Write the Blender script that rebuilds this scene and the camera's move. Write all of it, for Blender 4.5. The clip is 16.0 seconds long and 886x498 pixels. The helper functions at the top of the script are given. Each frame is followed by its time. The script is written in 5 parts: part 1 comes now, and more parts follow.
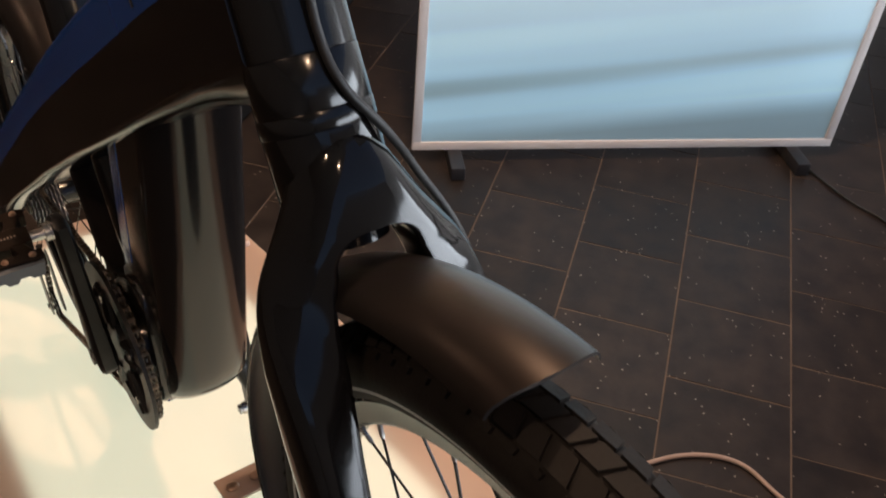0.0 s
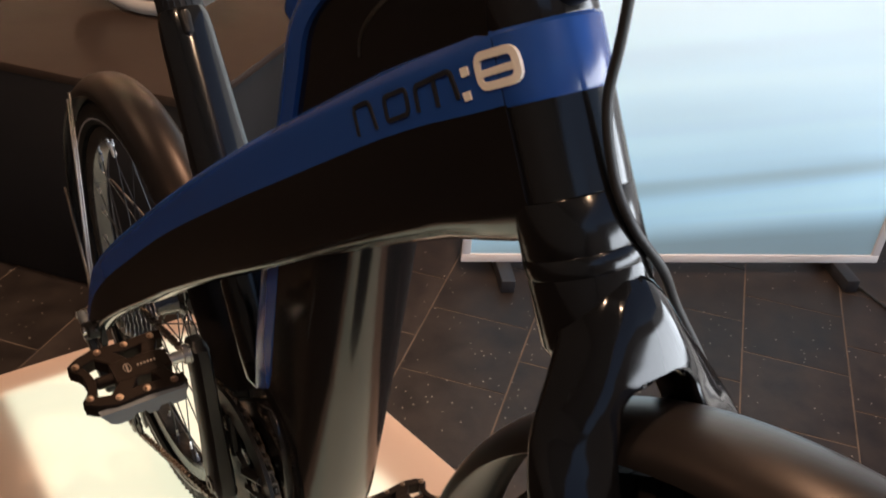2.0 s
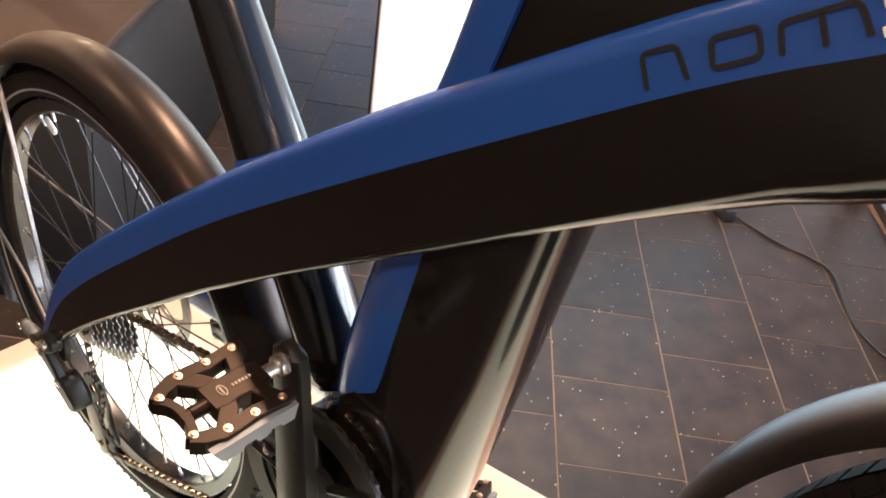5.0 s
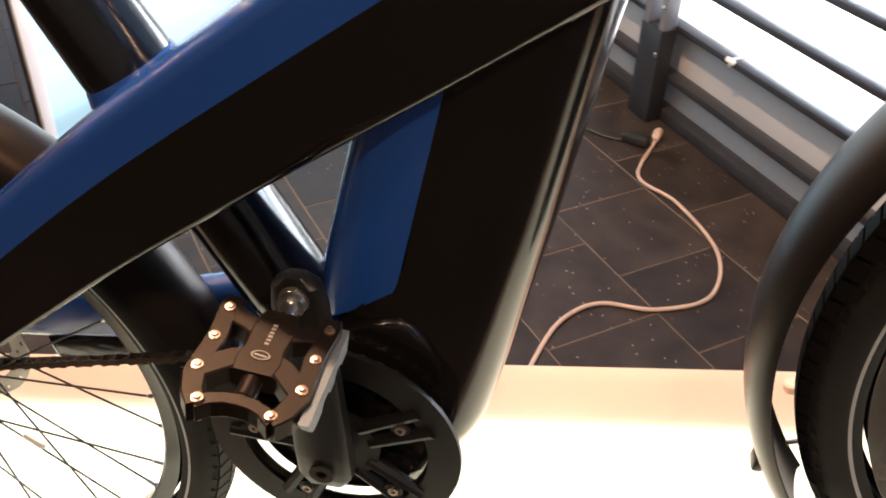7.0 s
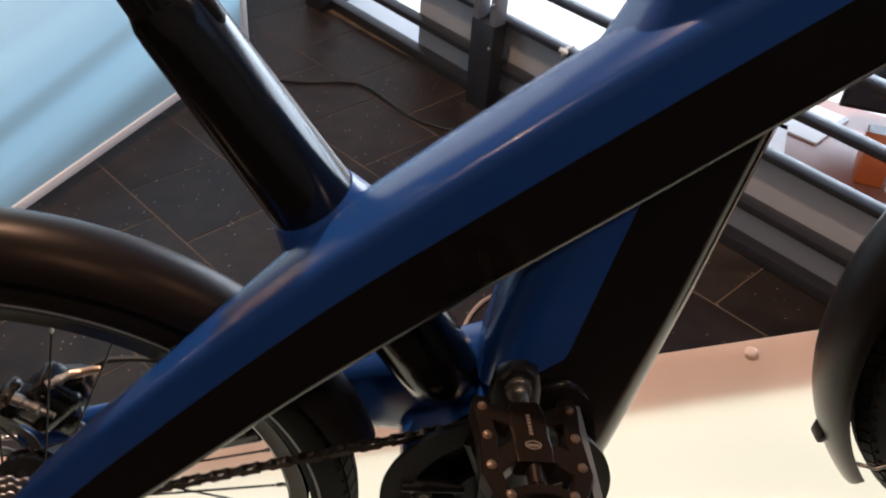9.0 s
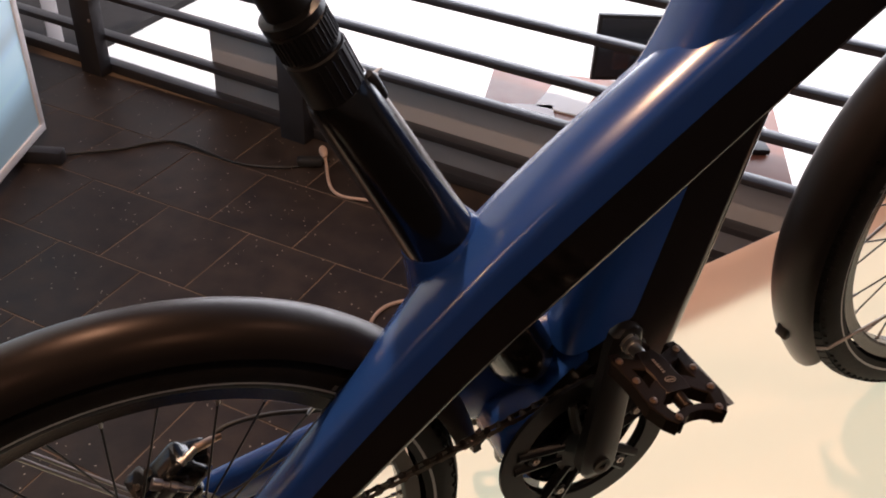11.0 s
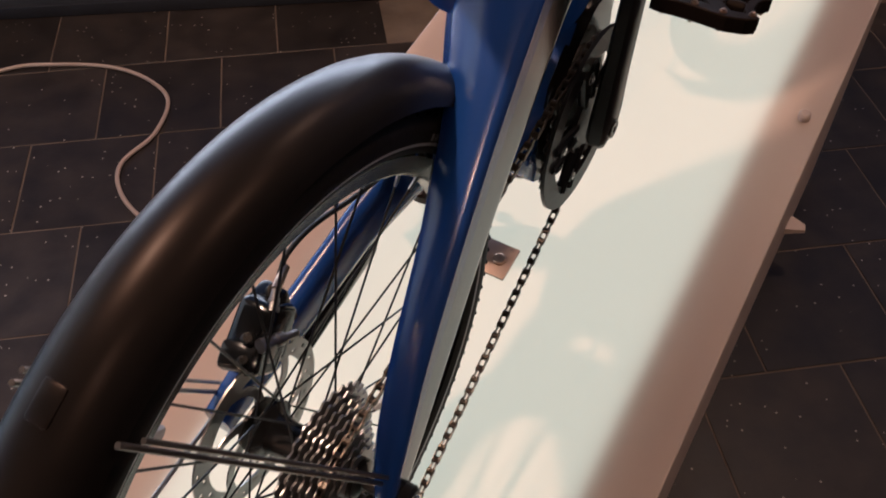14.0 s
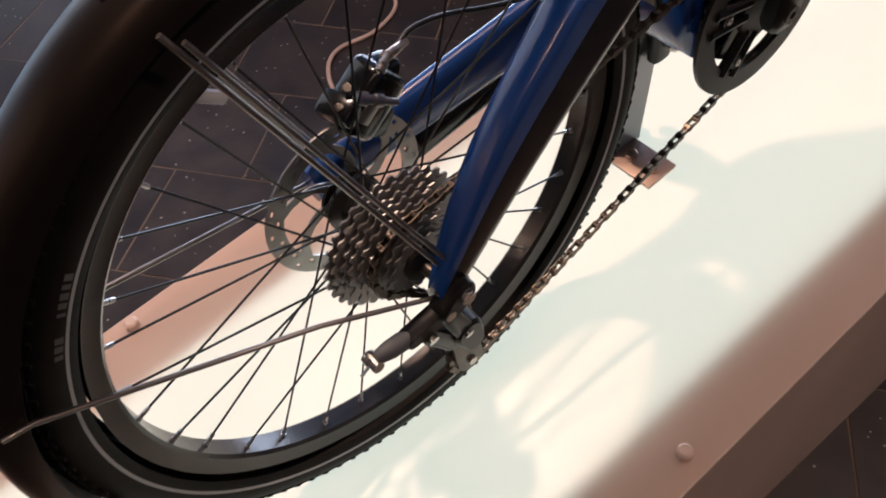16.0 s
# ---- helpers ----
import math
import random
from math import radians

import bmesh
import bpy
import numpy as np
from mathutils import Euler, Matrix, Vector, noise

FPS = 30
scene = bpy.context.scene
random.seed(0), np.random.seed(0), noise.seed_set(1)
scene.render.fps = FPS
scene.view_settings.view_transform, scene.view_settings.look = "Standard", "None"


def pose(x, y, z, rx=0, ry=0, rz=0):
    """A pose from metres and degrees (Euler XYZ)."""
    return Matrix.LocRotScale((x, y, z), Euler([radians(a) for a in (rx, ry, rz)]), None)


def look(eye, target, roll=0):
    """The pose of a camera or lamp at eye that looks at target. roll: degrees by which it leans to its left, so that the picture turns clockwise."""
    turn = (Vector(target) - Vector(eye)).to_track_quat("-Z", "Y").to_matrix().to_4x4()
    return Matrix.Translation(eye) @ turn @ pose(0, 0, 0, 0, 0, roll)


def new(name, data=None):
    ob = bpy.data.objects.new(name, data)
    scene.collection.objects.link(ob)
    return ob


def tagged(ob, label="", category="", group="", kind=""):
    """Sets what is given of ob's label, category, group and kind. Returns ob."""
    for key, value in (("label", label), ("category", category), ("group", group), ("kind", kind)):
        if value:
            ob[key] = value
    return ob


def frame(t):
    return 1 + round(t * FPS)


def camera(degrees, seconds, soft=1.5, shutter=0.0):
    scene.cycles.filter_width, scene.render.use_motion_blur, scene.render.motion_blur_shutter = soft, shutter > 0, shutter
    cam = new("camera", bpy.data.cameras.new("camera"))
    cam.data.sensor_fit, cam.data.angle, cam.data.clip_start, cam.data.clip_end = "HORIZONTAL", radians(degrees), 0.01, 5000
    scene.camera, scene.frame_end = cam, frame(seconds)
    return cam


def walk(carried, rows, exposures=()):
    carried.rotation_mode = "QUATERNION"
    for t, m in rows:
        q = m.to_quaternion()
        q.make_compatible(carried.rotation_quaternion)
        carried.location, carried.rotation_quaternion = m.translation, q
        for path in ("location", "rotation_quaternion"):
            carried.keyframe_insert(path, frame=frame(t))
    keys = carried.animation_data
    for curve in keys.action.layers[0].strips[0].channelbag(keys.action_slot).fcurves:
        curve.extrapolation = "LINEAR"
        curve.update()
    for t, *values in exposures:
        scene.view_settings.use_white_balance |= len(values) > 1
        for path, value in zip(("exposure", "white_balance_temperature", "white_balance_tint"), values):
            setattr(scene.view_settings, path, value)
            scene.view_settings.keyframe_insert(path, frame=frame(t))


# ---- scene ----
cam = camera(51.7, 16.0, soft=1.8, shutter=0.3)
PATH = [
    (0, (1.116, -0.217, 1.442), (-0.112, 0.733, 0.181), 5.0),
    (0.5, (1.127, -0.224, 1.415), (-0.050, 0.734, 0.113), 4.9),
    (1, (1.122, -0.244, 1.404), (-0.074, 0.734, 0.135), 5.3),
    (1.5, (1.065, -0.287, 1.421), (-0.258, 0.670, 0.266), 6.1),
    (2, (1.008, -0.318, 1.432), (-0.335, 0.703, 0.356), 5.5),
    (2.5, (0.944, -0.349, 1.426), (-0.335, 0.772, 0.374), 6.7),
    (3, (0.888, -0.383, 1.412), (-0.354, 0.777, 0.358), 6.6),
    (3.2, (0.871, -0.397, 1.407), (-0.345, 0.811, 0.376), 7.3),
    (5.5, (0.710, -0.457, 1.333), (-0.197, 0.898, 0.176), 7.9),
    (6, (0.642, -0.444, 1.299), (-0.078, 0.994, 0.110), 5.1),
    (6.5, (0.595, -0.459, 1.274), (0.055, 1.052, 0.080), 4.2),
    (7, (0.525, -0.506, 1.243), (0.222, 1.061, 0.038), 2.0),
    (7.5, (0.454, -0.546, 1.241), (0.376, 1.025, 0.006), 3.0),
    (8, (0.389, -0.594, 1.270), (0.391, 0.985, 0.043), 3.7),
    (8.5, (0.320, -0.580, 1.304), (0.396, 0.971, 0.044), 5.3),
    (9, (0.237, -0.542, 1.346), (0.441, 1.022, 0.115), 4.6),
    (9.5, (0.162, -0.558, 1.398), (0.544, 1.048, 0.269), 5.0),
    (9.7, (0.115, -0.576, 1.407), (0.597, 1.020, 0.302), 4.2),
    (11.8, (-0.132, -0.560, 1.406), (0.721, 0.735, 0.143), 3.1),
    (12, (-0.150, -0.518, 1.398), (0.759, 0.711, 0.108), 2.9),
    (12.5, (-0.166, -0.453, 1.363), (0.789, 0.618, -0.031), 3.0),
    (13, (-0.208, -0.387, 1.329), (0.819, 0.584, -0.087), 2.4),
    (13.5, (-0.267, -0.331, 1.305), (0.851, 0.476, -0.143), -0.1),
    (14, (-0.346, -0.301, 1.292), (0.843, 0.372, -0.168), 0.6),
    (14.5, (-0.376, -0.311, 1.259), (0.815, 0.390, -0.187), 0.5),
    (15, (-0.383, -0.357, 1.215), (0.690, 0.494, -0.243), 1.4),
    (15.5, (-0.370, -0.419, 1.172), (0.634, 0.575, -0.243), 1.5),
    (16, (-0.374, -0.448, 1.164), (0.539, 0.592, -0.280), 1.1),
]
EXPOSURES = [(0.0, -0.1, 6600, 12), (0.5, -0.1, 6050, 12), (1.0, -0.12, 5850, 11), (1.5, -0.1, 6000, 10), (2.0, 0.25, 6650, 12), (2.5, 0.7, 7500, 20), (3.0, 1.45, 6700, 14), (3.2, 1.62, 6600, 13), (5.5, 1.72, 6250, 12), (6.5, 1.57, 6150, 11),
             (7.0, 1.3, 6400, 10), (7.5, 0.26, 6500, 12), (8.0, -0.27, 6950, 13), (9.0, 0.0, 6000, 11), (9.7, 0.6, 6500, 13),
             (11.8, -0.63, 6850, 23), (12.5, -0.6, 5950, 18), (14.0, -0.35, 5850, 18), (14.5, -0.25, 5800, 17), (15.0, -0.07, 5700, 17), (16.0, 0.03, 5750, 17)]
walk(cam, [(t, look(eye, target, roll)) for t, eye, target, roll in PATH], EXPOSURES)

# ---- world and lights ----
world = bpy.data.worlds.new("sky")
scene.world = world
world.use_nodes = True
wn = world.node_tree.nodes
sky = wn.new("ShaderNodeTexSky")
sky.sky_type, sky.sun_disc, sky.sun_elevation, sky.sun_rotation = "NISHITA", False, radians(66), radians(233)
world.node_tree.links.new(sky.outputs[0], wn["Background"].inputs[0])
wn["Background"].inputs[1].default_value = 0.12


def lamp(name, kind, m, energy, colour, **settings):
    data = bpy.data.lights.new(name, kind)
    data.energy, data.color = energy, colour
    for key, value in settings.items():
        if key == "size":
            data.size = value
        elif key == "size_y":
            data.shape, data.size_y = "RECTANGLE", value
        elif key == "angle":
            data.angle = value
        elif key == "spread":
            data.spread = value
        elif key == "radius":
            data.shadow_soft_size = value
        elif key == "cone":
            data.spot_size, data.spot_blend = value, 0.6
    ob = new(name, data)
    ob.matrix_world = m
    return ob


# sun over the gallery's roof, onto the far side of the hall
lamp("sun", "SUN", look((-2.1, -1.6, 6), (0, 0, 0)), 5.0, (1.0, 0.95, 0.88), angle=radians(0.6))


# unseen panel added in the hall, standing in for its daylight beyond the railing
lamp("hall_daylight", "AREA", look((5.6, 5.0, 1.40), (0.2, 0.8, 0.5)), 590.0, (0.80, 0.90, 1.0), size=10.5, size_y=1.9)


# ---- materials ----
def material(name, colour, rough=0.5, metal=0.0, coat=0.0, vary=0.0, grain=0.0, scale=40.0, spec=0.5, tint=None, coat_rough=0.08):
    m = bpy.data.materials.new(name)
    m.use_nodes = True
    n, l = m.node_tree.nodes, m.node_tree.links
    b = n["Principled BSDF"]
    b.inputs["Base Color"].default_value = (*colour, 1)
    b.inputs["Roughness"].default_value = rough
    b.inputs["Metallic"].default_value = metal
    b.inputs["Coat Weight"].default_value = coat
    b.inputs["Coat Roughness"].default_value = coat_rough
    b.inputs["Specular IOR Level"].default_value = spec
    if tint:
        b.inputs["Specular Tint"].default_value = (*tint, 1)
    if vary or grain:
        co = n.new("ShaderNodeTexCoord")
        big, fine = n.new("ShaderNodeTexNoise"), n.new("ShaderNodeTexNoise")
        big.inputs["Scale"].default_value, fine.inputs["Scale"].default_value = scale * 0.15, scale
        big.inputs["Detail"].default_value, fine.inputs["Detail"].default_value = 4, 6
        for t in (big, fine):
            l.new(co.outputs["Object"], t.inputs["Vector"])
        if vary:
            mix = n.new("ShaderNodeMix")
            mix.data_type, mix.blend_type = "RGBA", "MULTIPLY"
            ramp = n.new("ShaderNodeMapRange")
            ramp.inputs["From Min"].default_value, ramp.inputs["From Max"].default_value = 0.3, 0.7
            ramp.inputs["To Min"].default_value, ramp.inputs["To Max"].default_value = 1 - vary, 1 + vary * 0.3
            l.new(big.outputs["Fac"], ramp.inputs["Value"])
            grey = n.new("ShaderNodeCombineColor")
            for i in range(3):
                l.new(ramp.outputs[0], grey.inputs[i])
            mix.inputs["Factor"].default_value = 1
            mix.inputs["A"].default_value = (*colour, 1)
            l.new(grey.outputs[0], mix.inputs["B"])
            l.new(mix.outputs["Result"], b.inputs["Base Color"])
            rr = n.new("ShaderNodeMapRange")
            rr.inputs["To Min"].default_value, rr.inputs["To Max"].default_value = max(rough - vary * 0.25, 0.03), min(rough + vary * 0.25, 1)
            l.new(fine.outputs["Fac"], rr.inputs["Value"])
            l.new(rr.outputs[0], b.inputs["Roughness"])
        if grain:
            bump = n.new("ShaderNodeBump")
            bump.inputs["Strength"].default_value, bump.inputs["Distance"].default_value = grain, 0.001
            l.new(fine.outputs["Fac"], bump.inputs["Height"])
            l.new(bump.outputs[0], b.inputs["Normal"])
    return m


M_BLACK = material("black paint", (0.0070, 0.0062, 0.0062), 0.14, vary=0.06, scale=25, spec=0.42)
M_GLOSS = material("black gloss paint", (0.004, 0.004, 0.0043), 0.17, coat=0.1, vary=0.1, scale=25)
M_BLUE = material("blue paint", (0.0125, 0.060, 0.262), 0.24, coat=0.2, vary=0.05, scale=20)
M_FORK = material("glossy black fork paint", (0.005, 0.0047, 0.0050), 0.09, vary=0.05, scale=25, spec=0.42)
M_FENDER = material("satin black fender", (0.0092, 0.0080, 0.0078), 0.37, coat=1.0, coat_rough=0.30, vary=0.10, grain=0.04, scale=300, spec=0.5, tint=(0.20, 0.115, 0.075))
M_FENDER.node_tree.nodes["Principled BSDF"].inputs["Coat IOR"].default_value = 1.10
M_RUBBER = material("tyre rubber", (0.0095, 0.0078, 0.0068), 0.66, vary=0.25, grain=0.25, scale=350, spec=0.20)
M_STRIPE = material("reflective stripe", (0.35, 0.35, 0.36), 0.45, vary=0.15, scale=60)
M_RIM = material("black rim", (0.06, 0.058, 0.056), 0.24, metal=0.6, vary=0.2, scale=60)
M_STEEL = material("steel", (0.55, 0.53, 0.5), 0.28, metal=1.0, vary=0.25, scale=80)
M_STAY = material("grey stay steel", (0.34, 0.31, 0.29), 0.32, metal=0.95, vary=0.25, scale=80)
M_ROTOR = material("rotor steel", (0.42, 0.41, 0.39), 0.32, metal=0.9, vary=0.25, scale=80)
M_DARKSTEEL = material("dark steel", (0.10, 0.09, 0.08), 0.33, metal=0.9, vary=0.3, scale=90)
M_SPOKE = material("black spoke", (0.02, 0.02, 0.02), 0.35, metal=0.5)
M_COG = material("cassette steel", (0.36, 0.35, 0.345), 0.36, metal=0.75, vary=0.35, scale=120)
M_CHAIN = material("chain steel", (0.13, 0.105, 0.085), 0.34, metal=1.0, vary=0.4, scale=200)
M_PLASTIC = material("black plastic", (0.0075, 0.0073, 0.0076), 0.40, vary=0.2, grain=0.08, scale=200, spec=0.28)
# black pedal; the brown cast of warm light is put into colour and tint
M_PEDAL = material("black pedal with warm cast", (0.0088, 0.0060, 0.0049), 0.40, vary=0.25, grain=0.06, scale=150, spec=0.13, tint=(1.0, 0.72, 0.55))
M_COPPER = material("pale copper bolt", (0.48, 0.34, 0.25), 0.30, metal=1.0)
M_STAMP = material("pale stamped mark", (0.20, 0.16, 0.13), 0.5)
M_WHITE = material("white lettering", (0.8, 0.74, 0.66), 0.5)
M_INK = material("black lettering", (0.010, 0.010, 0.012), 0.45)
M_CLEAR = material("clear reflector", (0.8, 0.8, 0.8), 0.12, spec=0.8)
M_PLINTH = material("plinth laminate", (0.72, 0.55, 0.455), 0.42, vary=0.12, grain=0.04, scale=30)
M_BRACKET = material("bracket steel", (0.42, 0.30, 0.24), 0.42, metal=0.6, vary=0.25, scale=70)
M_RAIL = material("dark railing steel", (0.034, 0.034, 0.039), 0.35, metal=0.3, vary=0.25, grain=0.05, scale=50)
# on the dark posts this grey stands in for reflected daylight; the upright is grey
M_POST = material("grey steel with post sheen", (0.24, 0.24, 0.26), 0.35, metal=0.4, vary=0.15, grain=0.04, scale=40)
M_WALL = material("white wall", (0.78, 0.78, 0.77), 0.8, vary=0.06, grain=0.05, scale=20)
M_DULL = material("dull grey plastic", (0.10, 0.11, 0.12), 0.5, vary=0.1, scale=60)
M_GREY = material("grey board", (0.36, 0.36, 0.37), 0.7, vary=0.08, grain=0.03, scale=25)
M_FRAMEW = material("white poster frame", (0.80, 0.76, 0.75), 0.4, vary=0.05, scale=30)
M_CABLE = material("beige cable", (0.45, 0.33, 0.27), 0.5, vary=0.15, scale=100)
M_BLACKCABLE = material("black cable", (0.012, 0.012, 0.012), 0.5)
M_DESK = material("dark counter", (0.012, 0.0105, 0.0105), 0.6, spec=0.25, vary=0.2, grain=0.05, scale=20)
M_GROUT = material("tile joint", (0.165, 0.118, 0.086), 0.85, vary=0.35, grain=0.2, scale=60)
M_ROOM = material("brown plaster", (0.13, 0.11, 0.095), 0.85, vary=0.1, grain=0.05, scale=20)
# for the unseen west wall, which only gives warm reflections
M_WARMWALL = material("warm brown reflecting wall", (0.34, 0.20, 0.11), 0.6, vary=0.25, grain=0.05, scale=12)
M_RED = material("orange card", (0.52, 0.13, 0.035), 0.45, vary=0.1, scale=30)
M_WOOD = material("reddish wood", (0.22, 0.085, 0.05), 0.45, vary=0.3, grain=0.05, scale=18)
M_PAPER = material("white paper", (0.8, 0.8, 0.78), 0.8, vary=0.05, scale=30)
M_SCREEN = material("dark screen", (0.01, 0.012, 0.016), 0.12, vary=0.05, scale=20)
M_TYREGREY = material("pale grey tyre", (0.42, 0.40, 0.38), 0.65, vary=0.15, grain=0.1, scale=90)
M_MARK = material("faded grey print", (0.09, 0.09, 0.09), 0.6)
M_CEIL = material("ceiling", (0.22, 0.20, 0.18), 0.9, vary=0.05, scale=10)


# ---- building helpers ----
BIKE = Matrix.Translation((0, 0, 0.333)) @ pose(0, 0, 0, 1.17, -11.31, 0)


def obj(name, bm, mats, parent=None, label="", smooth=30, m=None):
    me = bpy.data.meshes.new(name)
    bmesh.ops.recalc_face_normals(bm, faces=bm.faces)
    bm.to_mesh(me)
    bm.free()
    for k in mats if isinstance(mats, (list, tuple)) else [mats]:
        me.materials.append(k)
    if smooth:
        me.shade_smooth()
        me.set_sharp_from_angle(angle=radians(smooth))
    ob = new(name, me)
    if parent:
        ob.parent = parent
    if m is not None:
        ob.matrix_world = m
    if label:
        ob["label"] = label
    return ob


def part(name, bm, mats, parent, label="", smooth=30):
    return obj(name, bm, mats, parent, label, smooth)


def thing(name, m, label, category, group="", kind=""):
    ob = new(name)
    ob.matrix_world = m
    return tagged(ob, label, category, group, kind)


def box(bm, c, s, bevel=0.0, m=None, seg=2, mat=0):
    """A box of size s round c, with rounded edges, turned by m first."""
    r = bmesh.ops.create_cube(bm, size=1)
    vs = r["verts"]
    bmesh.ops.scale(bm, verts=vs, vec=s)
    fs = list({f for v in vs for f in v.link_faces})
    if bevel:
        es = list({e for v in vs for e in v.link_edges})
        r = bmesh.ops.bevel(bm, geom=es, offset=bevel, segments=seg, affect="EDGES", profile=0.5)
        vs = list({v for f in r["faces"] for v in f.verts} | {v for v in vs if v.is_valid})
        fs = list({f for v in vs for f in v.link_faces})
    for f in fs:
        f.material_index = mat
    if m is not None:
        bmesh.ops.transform(bm, matrix=m, verts=vs)
    bmesh.ops.translate(bm, verts=vs, vec=c)
    return vs


def loft(bm, rings, cap=True, mats=None, closed=True):
    """Skin through rings of equally many points. mats: a material for each strip round the ring."""
    rows = [[bm.verts.new(p) for p in r] for r in rings]
    n = len(rows[0])
    for a, b in zip(rows, rows[1:]):
        for i in range(n if closed else n - 1):
            f = bm.faces.new((a[i], a[(i + 1) % n], b[(i + 1) % n], b[i]))
            if mats:
                f.material_index = mats[i]
    if cap and closed:
        for r in (rows[0], rows[-1]):
            try:
                bm.faces.new(r)
            except ValueError:
                pass
    return rows


def tube(bm, path, radius, n=8, cap=True):
    """A round tube along a path of points; radius: a number or one for each point."""
    pts = [Vector(p) for p in path]
    rad = radius if isinstance(radius, (list, tuple)) else [radius] * len(pts)
    rings, side = [], None
    for i, p in enumerate(pts):
        d = (pts[min(i + 1, len(pts) - 1)] - pts[max(i - 1, 0)]).normalized()
        if side is None:
            side = d.orthogonal().normalized()
        side = (side - d * side.dot(d)).normalized()
        up = d.cross(side)
        rings.append([p + rad[i] * (side * math.cos(a) + up * math.sin(a)) for a in (2 * math.pi * k / n for k in range(n))])
    loft(bm, rings, cap)


def curve_points(ctrl, steps=8):
    """A smooth line through the given points."""
    p = [Vector(c) for c in ctrl]
    p = [2 * p[0] - p[1]] + p + [2 * p[-1] - p[-2]]
    out = []
    for i in range(1, len(p) - 2):
        for k in range(steps):
            t = k / steps
            out.append(0.5 * ((2 * p[i]) + (p[i + 1] - p[i - 1]) * t + (2 * p[i - 1] - 5 * p[i] + 4 * p[i + 1] - p[i + 2]) * t * t
                              + (3 * p[i] - p[i - 1] - 3 * p[i + 1] + p[i + 2]) * t ** 3))
    return out + [p[-2]]


def revolve(bm, c, profile, n=96, a0=0.0, a1=2 * math.pi, mats=None, cap=False):
    """Turns a profile of (radius, y) round the y axis through c."""
    c = Vector(c)
    full = abs(a1 - a0 - 2 * math.pi) < 1e-6
    rows = []
    for k in range(n if full else n + 1):
        a = a0 + (a1 - a0) * k / n
        rows.append([bm.verts.new(c + Vector((r * math.cos(a), y, r * math.sin(a)))) for r, y in profile])
    m = len(profile)
    for k in range(n):
        p, q = rows[k], rows[(k + 1) % len(rows)]
        for i in range(m - 1):
            f = bm.faces.new((p[i], p[i + 1], q[i + 1], q[i]))
            if mats:
                f.material_index = mats[i]
    if cap and not full:
        bm.faces.new(rows[0])
        bm.faces.new(rows[-1])
    return rows


def disc_y(bm, c, r, t, n=32, r0=0.0):
    """A disc or ring of thickness t round the y axis."""
    if r0:
        revolve(bm, c, [(r0, -t / 2), (r, -t / 2), (r, t / 2), (r0, t / 2), (r0, -t / 2)], n)
    else:
        revolve(bm, c, [(0.0005, -t / 2), (r, -t / 2), (r, t / 2), (0.0005, t / 2)], n)

# ---- setting: floor, plinth with light box, railing, room ----
TILE, TU, TV, T0 = 0.2677, Vector((0.626, -0.780, 0)), Vector((0.780, 0.626, 0)), Vector((0.482, 1.695, 0))
RAIL_P, RAIL_D = Vector((0.645, 1.821, 0)), Vector((0.590, -0.807, 0)).normalized()
RAIL_N = Vector((-RAIL_D.y, RAIL_D.x, 0))  # points away from the floor


